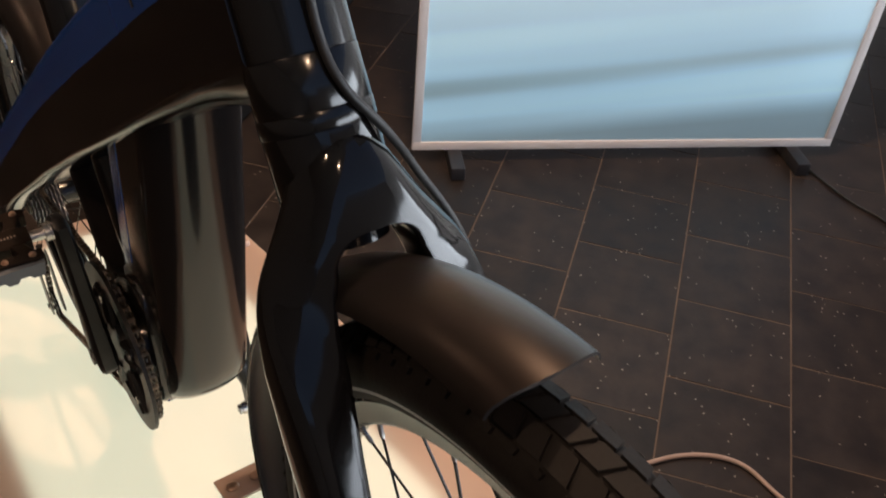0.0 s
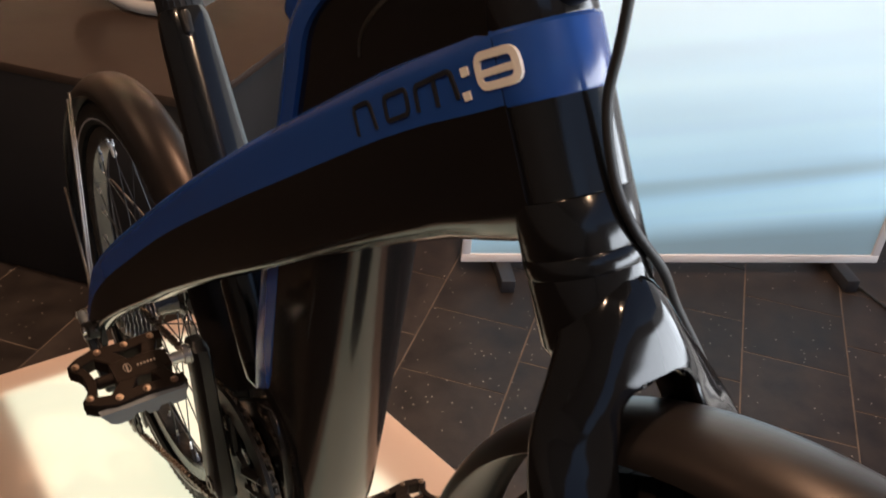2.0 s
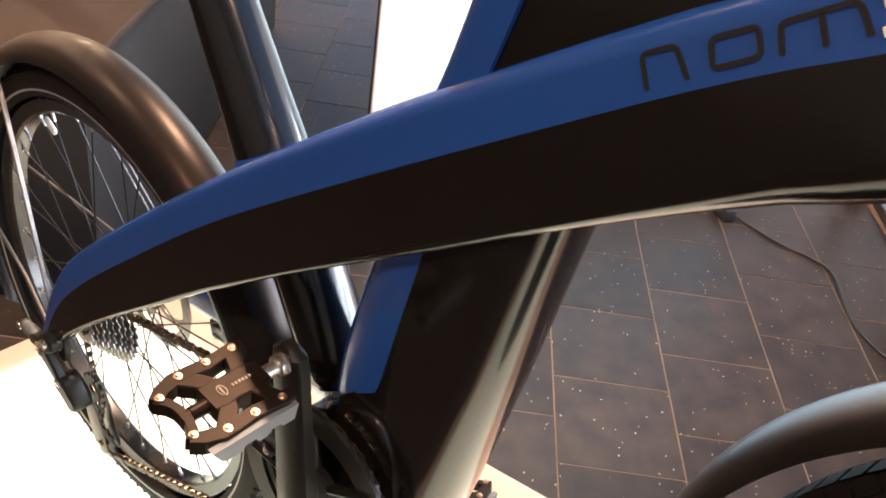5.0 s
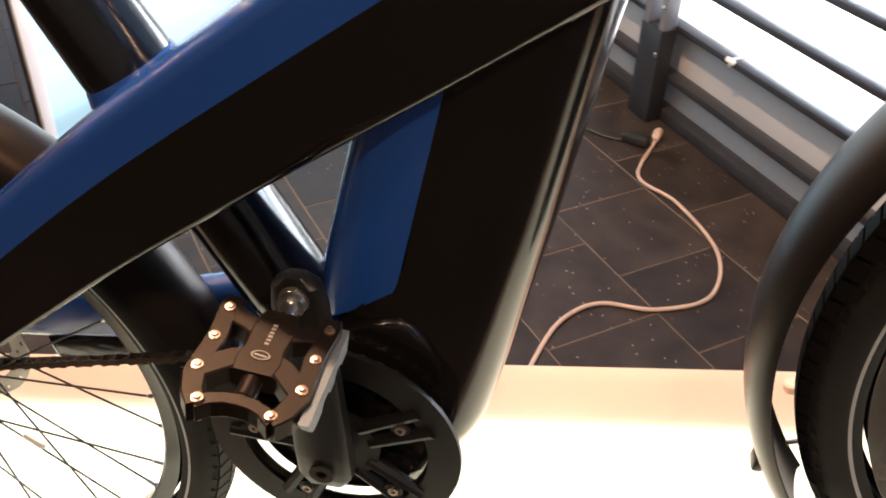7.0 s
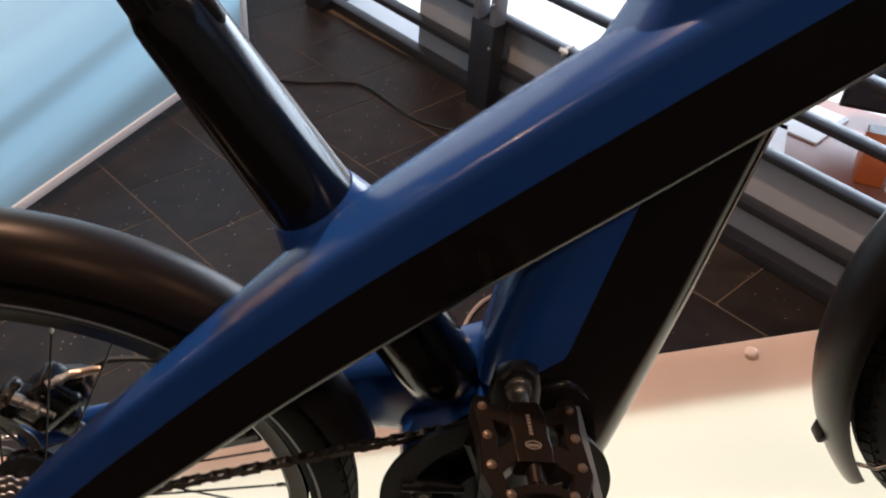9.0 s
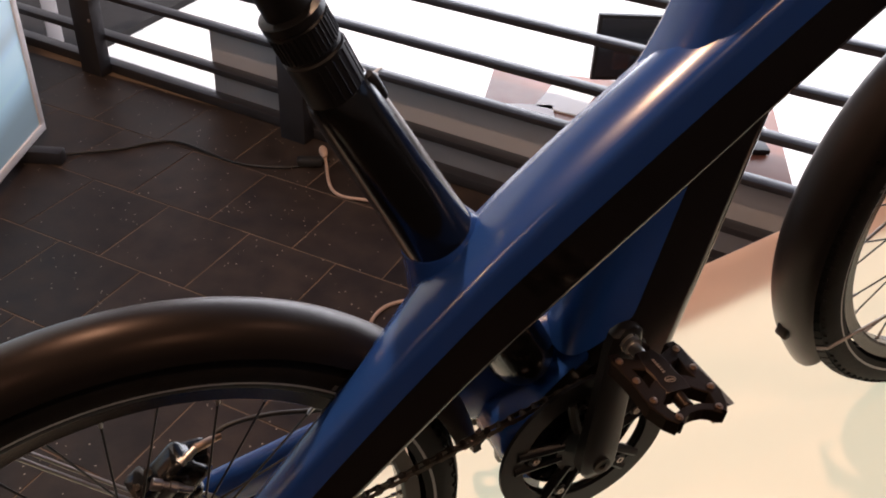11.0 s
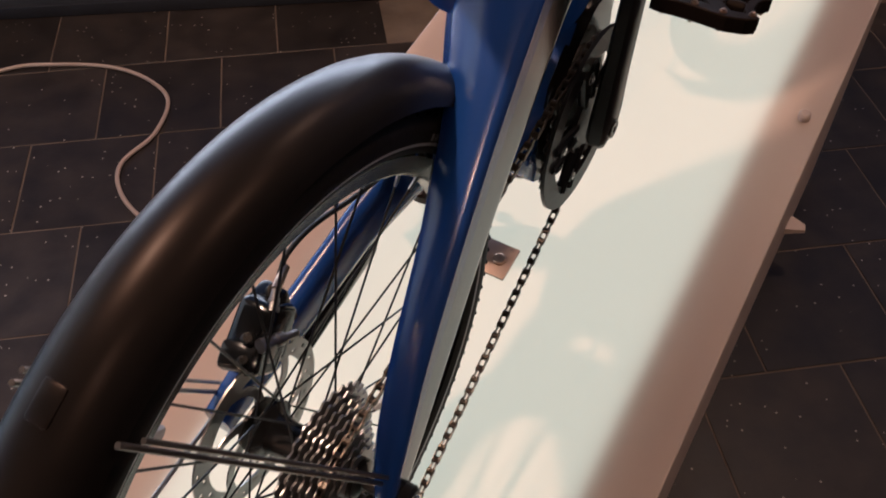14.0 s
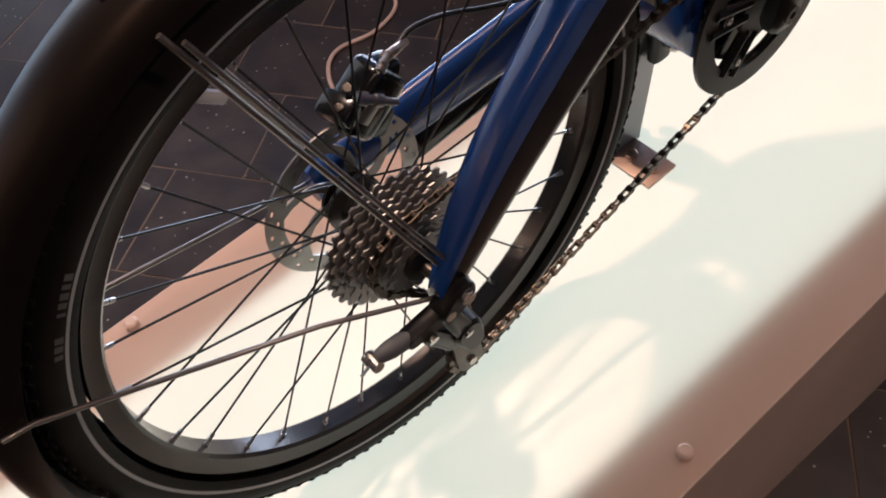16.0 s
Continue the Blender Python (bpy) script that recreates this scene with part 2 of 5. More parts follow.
def tile_material():
    m = bpy.data.materials.new("dark flecked tile")
    m.use_nodes = True
    n, l = m.node_tree.nodes, m.node_tree.links
    b = n["Principled BSDF"]
    co, info = n.new("ShaderNodeTexCoord"), n.new("ShaderNodeObjectInfo")
    add = n.new("ShaderNodeVectorMath")
    mul = n.new("ShaderNodeVectorMath")
    mul.operation = "SCALE"
    l.new(info.outputs["Location"], mul.inputs[0])
    mul.inputs["Scale"].default_value = 3.7
    l.new(co.outputs["Object"], add.inputs[0])
    l.new(mul.outputs[0], add.inputs[1])
    base = n.new("ShaderNodeTexNoise")
    base.inputs["Scale"].default_value, base.inputs["Detail"].default_value = 14, 8
    fine = n.new("ShaderNodeTexNoise")
    fine.inputs["Scale"].default_value, fine.inputs["Detail"].default_value = 160, 4
    fleck = n.new("ShaderNodeTexVoronoi")
    fleck.inputs["Scale"].default_value, fleck.inputs["Randomness"].default_value = 55, 1
    for t in (base, fine, fleck):
        l.new(add.outputs[0], t.inputs["Vector"])
    ramp = n.new("ShaderNodeValToRGB")
    ramp.color_ramp.elements[0].position, ramp.color_ramp.elements[0].color = 0.3, (0.017, 0.0130, 0.0115, 1)
    ramp.color_ramp.elements[1].position, ramp.color_ramp.elements[1].color = 0.75, (0.041, 0.031, 0.026, 1)
    l.new(base.outputs["Fac"], ramp.inputs[0])
    # small pale chips: near a cell's point, in a few cells only
    near = n.new("ShaderNodeMath")
    near.operation = "LESS_THAN"
    near.inputs[1].default_value = 0.115
    l.new(fleck.outputs["Distance"], near.inputs[0])
    sep = n.new("ShaderNodeSeparateColor")
    l.new(fleck.outputs["Color"], sep.inputs[0])
    few = n.new("ShaderNodeMath")
    few.operation = "GREATER_THAN"
    few.inputs[1].default_value = 0.60
    l.new(sep.outputs[0], few.inputs[0])
    both = n.new("ShaderNodeMath")
    both.operation = "MULTIPLY"
    l.new(near.outputs[0], both.inputs[0])
    l.new(few.outputs[0], both.inputs[1])
    mix = n.new("ShaderNodeMix")
    mix.data_type = "RGBA"
    l.new(both.outputs[0], mix.inputs["Factor"])
    l.new(ramp.outputs[0], mix.inputs["A"])
    mix.inputs["B"].default_value = (0.30, 0.26, 0.22, 1)
    tint = n.new("ShaderNodeMix")
    tint.data_type, tint.blend_type = "RGBA", "MULTIPLY"
    tint.inputs["Factor"].default_value = 1
    rnd = n.new("ShaderNodeMapRange")
    rnd.inputs["To Min"].default_value, rnd.inputs["To Max"].default_value = 0.75, 1.25
    l.new(info.outputs["Random"], rnd.inputs["Value"])
    cc = n.new("ShaderNodeCombineColor")
    for i in range(3):
        l.new(rnd.outputs[0], cc.inputs[i])
    l.new(mix.outputs["Result"], tint.inputs["A"])
    l.new(cc.outputs[0], tint.inputs["B"])
    l.new(tint.outputs["Result"], b.inputs["Base Color"])
    rr = n.new("ShaderNodeMapRange")
    rr.inputs["To Min"].default_value, rr.inputs["To Max"].default_value = 0.28, 0.55
    l.new(base.outputs["Fac"], rr.inputs["Value"])
    l.new(rr.outputs[0], b.inputs["Roughness"])
    b.inputs["Specular IOR Level"].default_value = 0.28
    bump = n.new("ShaderNodeBump")
    bump.inputs["Strength"].default_value, bump.inputs["Distance"].default_value = 0.25, 0.001
    l.new(fine.outputs["Fac"], bump.inputs["Height"])
    l.new(bump.outputs[0], b.inputs["Normal"])
    return m


M_TILE = tile_material()


def make_floor():
    bm = bmesh.new()
    # slab up to the railing's line, z of the joints just under the tiles
    far = RAIL_P + RAIL_N * 0.06
    a, b = far - RAIL_D * 7.0, far + RAIL_D * 7.0
    c, d = b - RAIL_N * 9.0, a - RAIL_N * 9.0
    loft(bm, [[p + Vector((0, 0, z)) for p in (a, b, c, d)] for z in (-0.30, -0.0016)])
    floor = tagged(obj("floor", bm, M_GROUT, smooth=0), "dark brown tiled floor with pale joints", "floor", kind="structure")
    return floor


floor = make_floor()


def make_plinth():
    x0, x1, y0, y1 = -0.53, 1.30, -0.267, 0.333
    top = [BIKE @ Vector(p) for p in ((x0, y0, 0), (x1, y0, 0), (x1, y1, 0), (x0, y1, 0))]
    root = thing("plinth", Matrix.Identity(4), "sloping display plinth with beige sides and a glowing opal top", "plinth", kind="structure")
    names = ("side_panel", "end_panel", "side_panel", "end_panel")
    drop = BIKE.to_3x3() @ Vector((0, 0, -1))
    for i in range(4):
        a, b = top[i], top[(i + 1) % 4]
        inward = (top[(i + 2) % 4] - b).normalized() * 0.018
        bm = bmesh.new()
        rings = []
        for p in (a, b):
            lo = Vector((p.x, p.y, 0.0))
            hi = p + drop * 0.0065
            rings.append([lo, hi, hi + inward, lo + inward])
        if i % 2:
            e = (b - a).normalized() * 0.0185
            rings = [[q + e for q in rings[0]], [q - e for q in rings[1]]]
        loft(bm, rings)
        part(names[i], bm, M_PLINTH, root, smooth=0)
    # opal sheet: an open tray 6 mm deep
    bm = bmesh.new()
    def ring(dx, z):
        return [BIKE @ Vector(p) for p in ((x0 - dx, y0 - dx, z), (x1 + dx, y0 - dx, z), (x1 + dx, y1 + dx, z), (x0 - dx, y1 + dx, z))]
    rows = loft(bm, [ring(0.001, -0.006), ring(0.001, -0.0012), ring(-0.0005, 0)], cap=False)
    bm.faces.new(rows[-1])
    m = bpy.data.materials.new("opal acrylic")
    m.use_nodes = True
    n, l = m.node_tree.nodes, m.node_tree.links
    pb = n["Principled BSDF"]
    pb.inputs["Base Color"].default_value = (0.82, 0.60, 0.495, 1)
    pb.inputs["Roughness"].default_value = 0.32
    tr = n.new("ShaderNodeBsdfTranslucent")
    tr.inputs["Color"].default_value = (0.80, 0.79, 0.70, 1)
    mx = n.new("ShaderNodeMixShader")
    mx.inputs[0].default_value = 0.45
    l.new(pb.outputs[0], mx.inputs[1])
    l.new(tr.outputs[0], mx.inputs[2])
    l.new(mx.outputs[0], n["Material Output"].inputs[0])
    part("opal_sheet", bm, m, root, "translucent opal sheet lit from below", smooth=0)
    # the light box's lamp, inside the plinth under the sheet
    c = BIKE @ Vector(((x0 + x1) / 2, 0.022, -0.011))
    m4 = BIKE.to_3x3().to_4x4() @ pose(0, 0, 0, 180, 0, 0)
    lamp("light_box", "AREA", Matrix.Translation(c) @ m4, 4.15, (0.87, 1.0, 0.86), size=x1 - x0 - 0.15, size_y=0.430)
    return root


make_plinth()


def make_railing():
    root = thing("railing", Matrix.Identity(4), "dark steel railing with flat horizontal rails", "railing", kind="structure")
    turn = Matrix((( RAIL_D.x, RAIL_N.x, 0), (RAIL_D.y, RAIL_N.y, 0), (0, 0, 1))).to_4x4()
    for u in (-4.2, -2.5, -0.90, -0.05, 1.64, 3.2):
        for du in (-0.034, 0.034):
            bm = bmesh.new()
            box(bm, RAIL_P + RAIL_D * (u + du) + RAIL_N * 0.02 + Vector((0, 0, 0.5)), (0.022, 0.045, 1.0), 0.002, turn)
            part("post", bm, M_POST, root, "flat dark steel post, reflected daylight put into its grey colour")
        bm = bmesh.new()
        box(bm, RAIL_P + RAIL_D * u + RAIL_N * 0.0195 + Vector((0, 0, 0.135)), (0.091, 0.049, 0.27), 0.0015, turn)
        part("post_plate", bm, M_RAIL, root)
        for z in (0.20, 0.33, 0.455):
            bm = bmesh.new()
            p = RAIL_P + RAIL_D * (u + 0.034) - RAIL_N * 0.0025 + Vector((0, 0, z))
            tube(bm, [p + RAIL_N * 0.004, p - RAIL_N * 0.003, p - RAIL_N * 0.005], [0.007, 0.007, 0.004], 10)
            part("bolt", bm, M_STEEL, root)
    for z, h in ((0.017, 0.032), (0.127, 0.020), (0.272, 0.016), (0.396, 0.016), (0.526, 0.016), (0.653, 0.016), (0.780, 0.016), (0.907, 0.016), (1.01, 0.045)):
        bm = bmesh.new()
        box(bm, RAIL_P + RAIL_N * 0.064 + Vector((0, 0, z)), (9.0, 0.042, h), 0.002, turn)
        part("rail", bm, M_RAIL, root)
    # light board fixed behind the lower rails
    bm = bmesh.new()
    box(bm, RAIL_P + RAIL_D * (1.6 - 0.43 / 2) + RAIL_N * 0.092 + Vector((0, 0, 0.134)), (3.2 + 0.43, 0.012, 0.264), 0.002, turn)
    tagged(obj("kick_board", bm, M_GREY), "plain light grey board behind the lower rails", "board", kind="structure")


make_railing()


def poster_material():
    m = bpy.data.materials.new("streaked pale blue print")
    m.use_nodes = True
    n, l = m.node_tree.nodes, m.node_tree.links
    b = n["Principled BSDF"]
    co, mp = n.new("ShaderNodeTexCoord"), n.new("ShaderNodeMapping")
    tilt = n.new("ShaderNodeMapping")
    tilt.inputs["Rotation"].default_value = (0, radians(6), 0)
    mp.inputs["Scale"].default_value = (0.14, 1, 3.0)
    l.new(co.outputs["Object"], tilt.inputs["Vector"])
    l.new(tilt.outputs[0], mp.inputs["Vector"])
    t = n.new("ShaderNodeTexNoise")
    t.inputs["Scale"].default_value, t.inputs["Detail"].default_value = 2.2, 1.5
    l.new(mp.outputs[0], t.inputs["Vector"])
    r = n.new("ShaderNodeValToRGB")
    e = r.color_ramp.elements
    e[0].position, e[0].color = 0.34, (0.22, 0.34, 0.40, 1)
    e[1].position, e[1].color = 0.74, (0.50, 0.74, 0.84, 1)
    x = e.new(0.43)
    x.color = (0.30, 0.50, 0.63, 1)
    x = e.new(0.52)
    x.color = (0.36, 0.60, 0.75, 1)
    l.new(t.outputs["Fac"], r.inputs[0])
    # paler towards the top, where the stronger glow is put into the colour
    sep, mr = n.new("ShaderNodeSeparateXYZ"), n.new("ShaderNodeMapRange")
    l.new(co.outputs["Object"], sep.inputs[0])
    l.new(sep.outputs["Z"], mr.inputs["Value"])
    mr.inputs["From Min"].default_value, mr.inputs["From Max"].default_value = 0.25, 1.1
    mx = n.new("ShaderNodeMix")
    mx.data_type = "RGBA"
    l.new(mr.outputs[0], mx.inputs["Factor"])
    l.new(r.outputs[0], mx.inputs["A"])
    mx.inputs["B"].default_value = (0.70, 0.82, 0.86, 1)
    # a darker band of the print along its foot
    ft, dk = n.new("ShaderNodeMapRange"), n.new("ShaderNodeMix")
    slant = n.new("ShaderNodeVectorMath")
    slant.operation = "DOT_PRODUCT"
    slant.inputs[1].default_value = (-0.08, 0, 1)
    l.new(co.outputs["Object"], slant.inputs[0])
    l.new(slant.outputs["Value"], ft.inputs["Value"])
    ft.inputs["From Min"].default_value, ft.inputs["From Max"].default_value = 0.05, 0.13
    dk.data_type = "RGBA"
    l.new(ft.outputs[0], dk.inputs["Factor"])
    dk.inputs["A"].default_value = (0.20, 0.30, 0.36, 1)
    l.new(mx.outputs["Result"], dk.inputs["B"])
    mx = dk
    l.new(mx.outputs["Result"], b.inputs["Base Color"])
    b.inputs["Roughness"].default_value = 0.35
    # the print's own colours emit its glow; no lamps stand behind it
    l.new(mx.outputs["Result"], b.inputs["Emission Color"])
    b.inputs["Emission Strength"].default_value = 0.36
    return m


def make_poster():
    a, b = Vector((-0.657, 1.013, 0)), Vector((-0.077, 2.122, 0))
    u = (b - a).normalized()
    w = (b - a).length
    nrm = Vector((u.y, -u.x, 0))
    m = Matrix(((u.x, -nrm.x, 0, a.x), (u.y, -nrm.y, 0, a.y), (0, 0, 1, 0), (0, 0, 0, 1)))
    root = thing("poster_stand", m, "large backlit poster of blurred pale blue streaks on a stand", "poster")
    h = 1.9
    bm = bmesh.new()
    box(bm, (w / 2, 0.016, 0.04 + h / 2), (w - 0.004, 0.024, h - 0.004), 0.002)
    part("backing", bm, M_RAIL, root, "dark backing board")
    bm = bmesh.new()
    box(bm, (w / 2, 0.002, 0.04 + h / 2), (w - 0.04, 0.004, h - 0.04), 0)
    part("print", bm, poster_material(), root, smooth=0)
    for c, s in (((w / 2, 0, 0.04 + 0.0125), (w, 0.012, 0.025)), ((w / 2, 0, 0.04 + h - 0.0125), (w, 0.012, 0.025)),
                 ((0.0125, 0, 0.04 + h / 2), (0.025, 0.0118, h - 0.05)), ((w - 0.0125, 0, 0.04 + h / 2), (0.025, 0.0118, h - 0.05))):
        bm = bmesh.new()
        box(bm, c, s, 0.0015)
        part("frame_bar", bm, M_FRAMEW, root)
    for x in (0.12, w - 0.12):
        bm = bmesh.new()
        box(bm, (x, 0.05, 0.02), (0.04, 0.30, 0.04), 0.004)
        part("foot", bm, M_RAIL, root)


make_poster()


def make_counter():
    corner, du, dv = Vector((-0.76, 0.335, 0)), Vector((-0.777, -0.629, 0)), Vector((-0.629, 0.777, 0))
    m = Matrix(((du.x, dv.x, 0, corner.x), (du.y, dv.y, 0, corner.y), (0, 0, 1, 0), (0, 0, 0, 1)))
    root = thing("counter", m, "low black counter with a dark brown wooden top", "counter")
    bm = bmesh.new()
    box(bm, (1.0, 0.9, 0.29), (2.0 - 0.02, 1.8 - 0.02, 0.56), 0.003)
    part("body", bm, M_DESK, root)
    bm = bmesh.new()
    box(bm, (1.0, 0.9, 0.582), (2.0, 1.8, 0.022), 0.002)
    part("top", bm, material("brown counter top", (0.030, 0.0175, 0.0115), 0.55, spec=0.3, vary=0.25, grain=0.06, scale=12), root, "brown wooden top")
    return m


COUNTER = make_counter()


def cable(name, pts, r, mat, label, z=None):
    bm = bmesh.new()
    tube(bm, curve_points([(x, y, r + 0.0005) for x, y in pts], 8), r, 10)
    return tagged(obj(name, bm, mat, smooth=60), label, "cable")


power = cable("extension_cord", ((0.667, 1.715), (0.631, 1.525), (0.728, 1.426), (0.820, 1.245), (0.802, 1.080), (0.69, 1.008), (0.575, 1.000), (0.508, 0.940),
        (0.470, 0.84), (0.44, 0.66), (0.43, 0.40)), 0.0048, M_CABLE, "beige power cord lying in loops on the tiled floor")
bm = bmesh.new()
tube(bm, [(0.667, 1.712, 0.010), (0.669, 1.728, 0.012), (0.673, 1.75, 0.013), (0.676, 1.765, 0.011)], [0.006, 0.012, 0.013, 0.010], 12)
part("plug", bm, M_CABLE, power, "beige plug")
black = cable("black_cord", ((0.675, 1.70), (0.60, 1.70), (0.52, 1.715), (0.41, 1.79), (0.29, 1.96), (0.21, 1.99), (0.10, 1.985), (-0.15, 2.035), (-0.4, 2.12)),
              0.0042, M_BLACKCABLE, "thin black cord lying on the tiled floor")
bm = bmesh.new()
box(bm, (0.615, 1.70, 0.014), (0.075, 0.035, 0.026), 0.008, pose(0, 0, 0, 0, 0, -20))
part("socket", bm, M_BLACKCABLE, black, "black socket")


def make_room():
    def wall(name, c, s, mat, label, cat="wall"):
        bm = bmesh.new()
        box(bm, c, s, 0)
        tagged(obj(name, bm, mat, smooth=0), label, cat, kind="structure")
    # walls out of view, added to enclose the light and fill the reflections
    wall("wall_south", (0.5, -3.2, 1.2), (11.2, 0.2, 3.2), M_ROOM, "unseen brown wall, added to close the room")
    wall("wall_west", (-5.2, 0.6, 1.2), (0.2, 7.4, 3.2), M_WARMWALL, "unseen warm brown wall, added for the orange sheen on the fender", "wall")
    wall("wall_east", (6.2, -1.0, 1.2), (0.2, 4.2, 3.2), M_ROOM, "unseen brown wall, added to close the room")
    # unseen gallery ceiling, added to keep the sky out, ending along the railing
    bm = bmesh.new()
    e = RAIL_P + RAIL_N * 0.15
    c = [e - RAIL_D * 6.0, e + RAIL_D * 6.5, e + RAIL_D * 6.5 - RAIL_N * 7.5, e - RAIL_D * 6.0 - RAIL_N * 7.5]
    loft(bm, [[Vector((p.x, p.y, z)) for p in c] for z in (2.80, 2.92)])
    tagged(obj("ceiling", bm, M_CEIL, smooth=0), "unseen ceiling over the gallery, added to keep the sky out", "ceiling", kind="structure")
    # hall half a storey below, beyond the railing
    wall("hall_floor", (4.0, 6.0, -1.3), (20, 15, 0.2), M_WALL, "pale sunlit floor of the hall below", "floor")
    wall("wall_north", (2.0, 11.0, 2.2), (22, 0.2, 7.0), M_WALL, "unseen pale hall wall, added for bright reflections")
    # unseen end wall, kept dark so that the fork crown reflects little
    wall("hall_wall", (12.0, 4.5, 2.2), (0.2, 13.0, 7.0), M_ROOM, "unseen far hall wall, made dark to darken the fork's reflections")


make_room()


def downlight(x, y, energy, size=0.09):
    root = thing("downlight", pose(x, y, 2.785), "unseen round white ceiling downlight, added for warm highlights", "lamp", "ceiling downlights")
    bm = bmesh.new()
    revolve(bm, (0, 0, 0), [(0.055, 0.0), (0.075, 0.0), (0.078, 0.012), (0.055, 0.014)], 32)
    bmesh.ops.rotate(bm, verts=bm.verts, cent=(0, 0, 0), matrix=Matrix.Rotation(radians(90), 3, "X"))
    part("ring", bm, M_FRAMEW, root)
    lamp("downlight_lamp", "AREA", pose(x, y, 2.775), energy, (1.0, 0.67, 0.44), size=size)


# all out of view, added for warm highlights; the last two light the west wall
for x, y, w in ((-1.3, -0.9, 10.0), (0.6, -1.3, 13.5), (1.9, -0.4, 12.0), (-0.15, 0.75, 47.0), (-4.75, 2.6, 30.0), (-4.75, 0.4, 22.0)):
    downlight(x, y, w)


# ---- things beyond the railing and on the counter ----
def make_desk():
    m = pose(2.25, 2.30, -1.2, 0, 0, -35)
    root = thing("sales_desk", m, "reddish wooden sales desk in the hall below", "desk")
    for c, s in (((0, 0, 0.73), (1.3, 0.8, 0.04)), ((-0.6, 0, 0.355), (0.05, 0.7, 0.71)), ((0.6, 0, 0.355), (0.05, 0.7, 0.71)), ((0, 0.33, 0.40), (1.15, 0.03, 0.6))):
        bm = bmesh.new()
        box(bm, c, s, 0.004)
        part("top" if s[2] < 0.05 else "panel", bm, M_WOOD, root)
    for x, y, a in ((-0.42, -0.12, 10), (-0.28, 0.14, -14), (0.45, 0.12, 25)):
        bm = bmesh.new()
        box(bm, (0, 0, 0.004), (0.21, 0.297, 0.008), 0.0008)
        tagged(obj("paper_pad", bm, M_PAPER, smooth=0, m=m @ pose(x, y, 0.751, 0, 0, a)), "loose stack of white papers on the desk", "papers", "papers on the desk")
    bm = bmesh.new()
    box(bm, (0, 0, 0.065), (0.10, 0.17, 0.13), 0.004)
    tagged(obj("carton", bm, M_RED, m=m @ pose(0.0, -0.13, 0.752, 0, 0, 8)), "upright orange carton standing on the desk", "box")
    bm = bmesh.new()
    box(bm, (0, 0, 0.014), (0.42, 0.15, 0.024), 0.004)
    tagged(obj("keyboard", bm, M_PLASTIC, m=m @ pose(0.36, -0.14, 0.752, 0, 0, 12)), "dark flat keyboard lying on the desk", "keyboard")
    bm = bmesh.new()
    revolve(bm, (0, 0, 0), [(0.0005, 0.0), (0.026, 0.0), (0.034, 0.085), (0.032, 0.085), (0.024, 0.004), (0.0005, 0.004)], 24)
    bmesh.ops.rotate(bm, verts=bm.verts, cent=(0, 0, 0), matrix=Matrix.Rotation(radians(90), 3, "X"))
    tagged(obj("cup", bm, M_PAPER, m=m @ pose(0.10, -0.20, 0.752)), "white paper cup standing on the desk", "cup")
    mon = thing("monitor", m @ pose(0.05, 0.2, 0.751, 0, 0, 12), "dark flat screen standing on the desk", "monitor")
    for name, c, s, mat in (("foot", (0, 0, 0.008), (0.2, 0.16, 0.014), M_PLASTIC), ("neck", (0, 0.02, 0.07), (0.04, 0.02, 0.12), M_PLASTIC),
                            ("housing", (0, 0, 0.26), (0.50, 0.03, 0.30), M_PLASTIC), ("screen", (0, -0.0165, 0.26), (0.47, 0.003, 0.27), M_SCREEN)):
        bm = bmesh.new()
        box(bm, c, s, 0.0012)
        part(name, bm, mat, mon)


make_desk()


def loose_wheel(m, label, tyre):
    """A bare bicycle wheel standing on its tyre."""
    root = thing("loose_wheel", m, label, "wheel")
    c = Vector((0, 0, 0.345))
    bm = bmesh.new()
    ring = [(0.322 + 0.022 * math.cos(a), 0.022 * math.sin(a)) for a in (2 * math.pi * k / 24 for k in range(25))]
    revolve(bm, c, ring, 96)
    part("tyre", bm, tyre, root, "", 60)
    bm = bmesh.new()
    revolve(bm, c, [(0.282, -0.010), (0.305, -0.014), (0.305, 0.014), (0.282, 0.010), (0.282, -0.010)], 72)
    part("rim", bm, M_STEEL, root, "bright metal rim")
    bm = bmesh.new()
    revolve(bm, c, [(0.004, -0.06), (0.02, -0.035), (0.016, 0), (0.02, 0.035), (0.004, 0.06)], 24)
    part("hub", bm, M_DARKSTEEL, root)
    for k in range(24):
        a = 2 * math.pi * k / 24
        b = a + (0.9 if (k // 2) % 2 else -0.9)
        bm = bmesh.new()
        tube(bm, [c + Vector((0.018 * math.cos(b), 0.033 * (1 if k % 2 else -1), 0.018 * math.sin(b))), c + Vector((0.284 * math.cos(a), 0, 0.284 * math.sin(a)))], 0.001, 5)
        part("spoke", bm, M_STEEL, root)


loose_wheel(Matrix.Translation((-1.345, 0.415, 0.593)) @ pose(0, 0, 0, 0, 0, 38) @ pose(0, 0, 0, -6, 0, 0), "bicycle wheel with a pale grey tyre standing on the counter", M_TYREGREY)


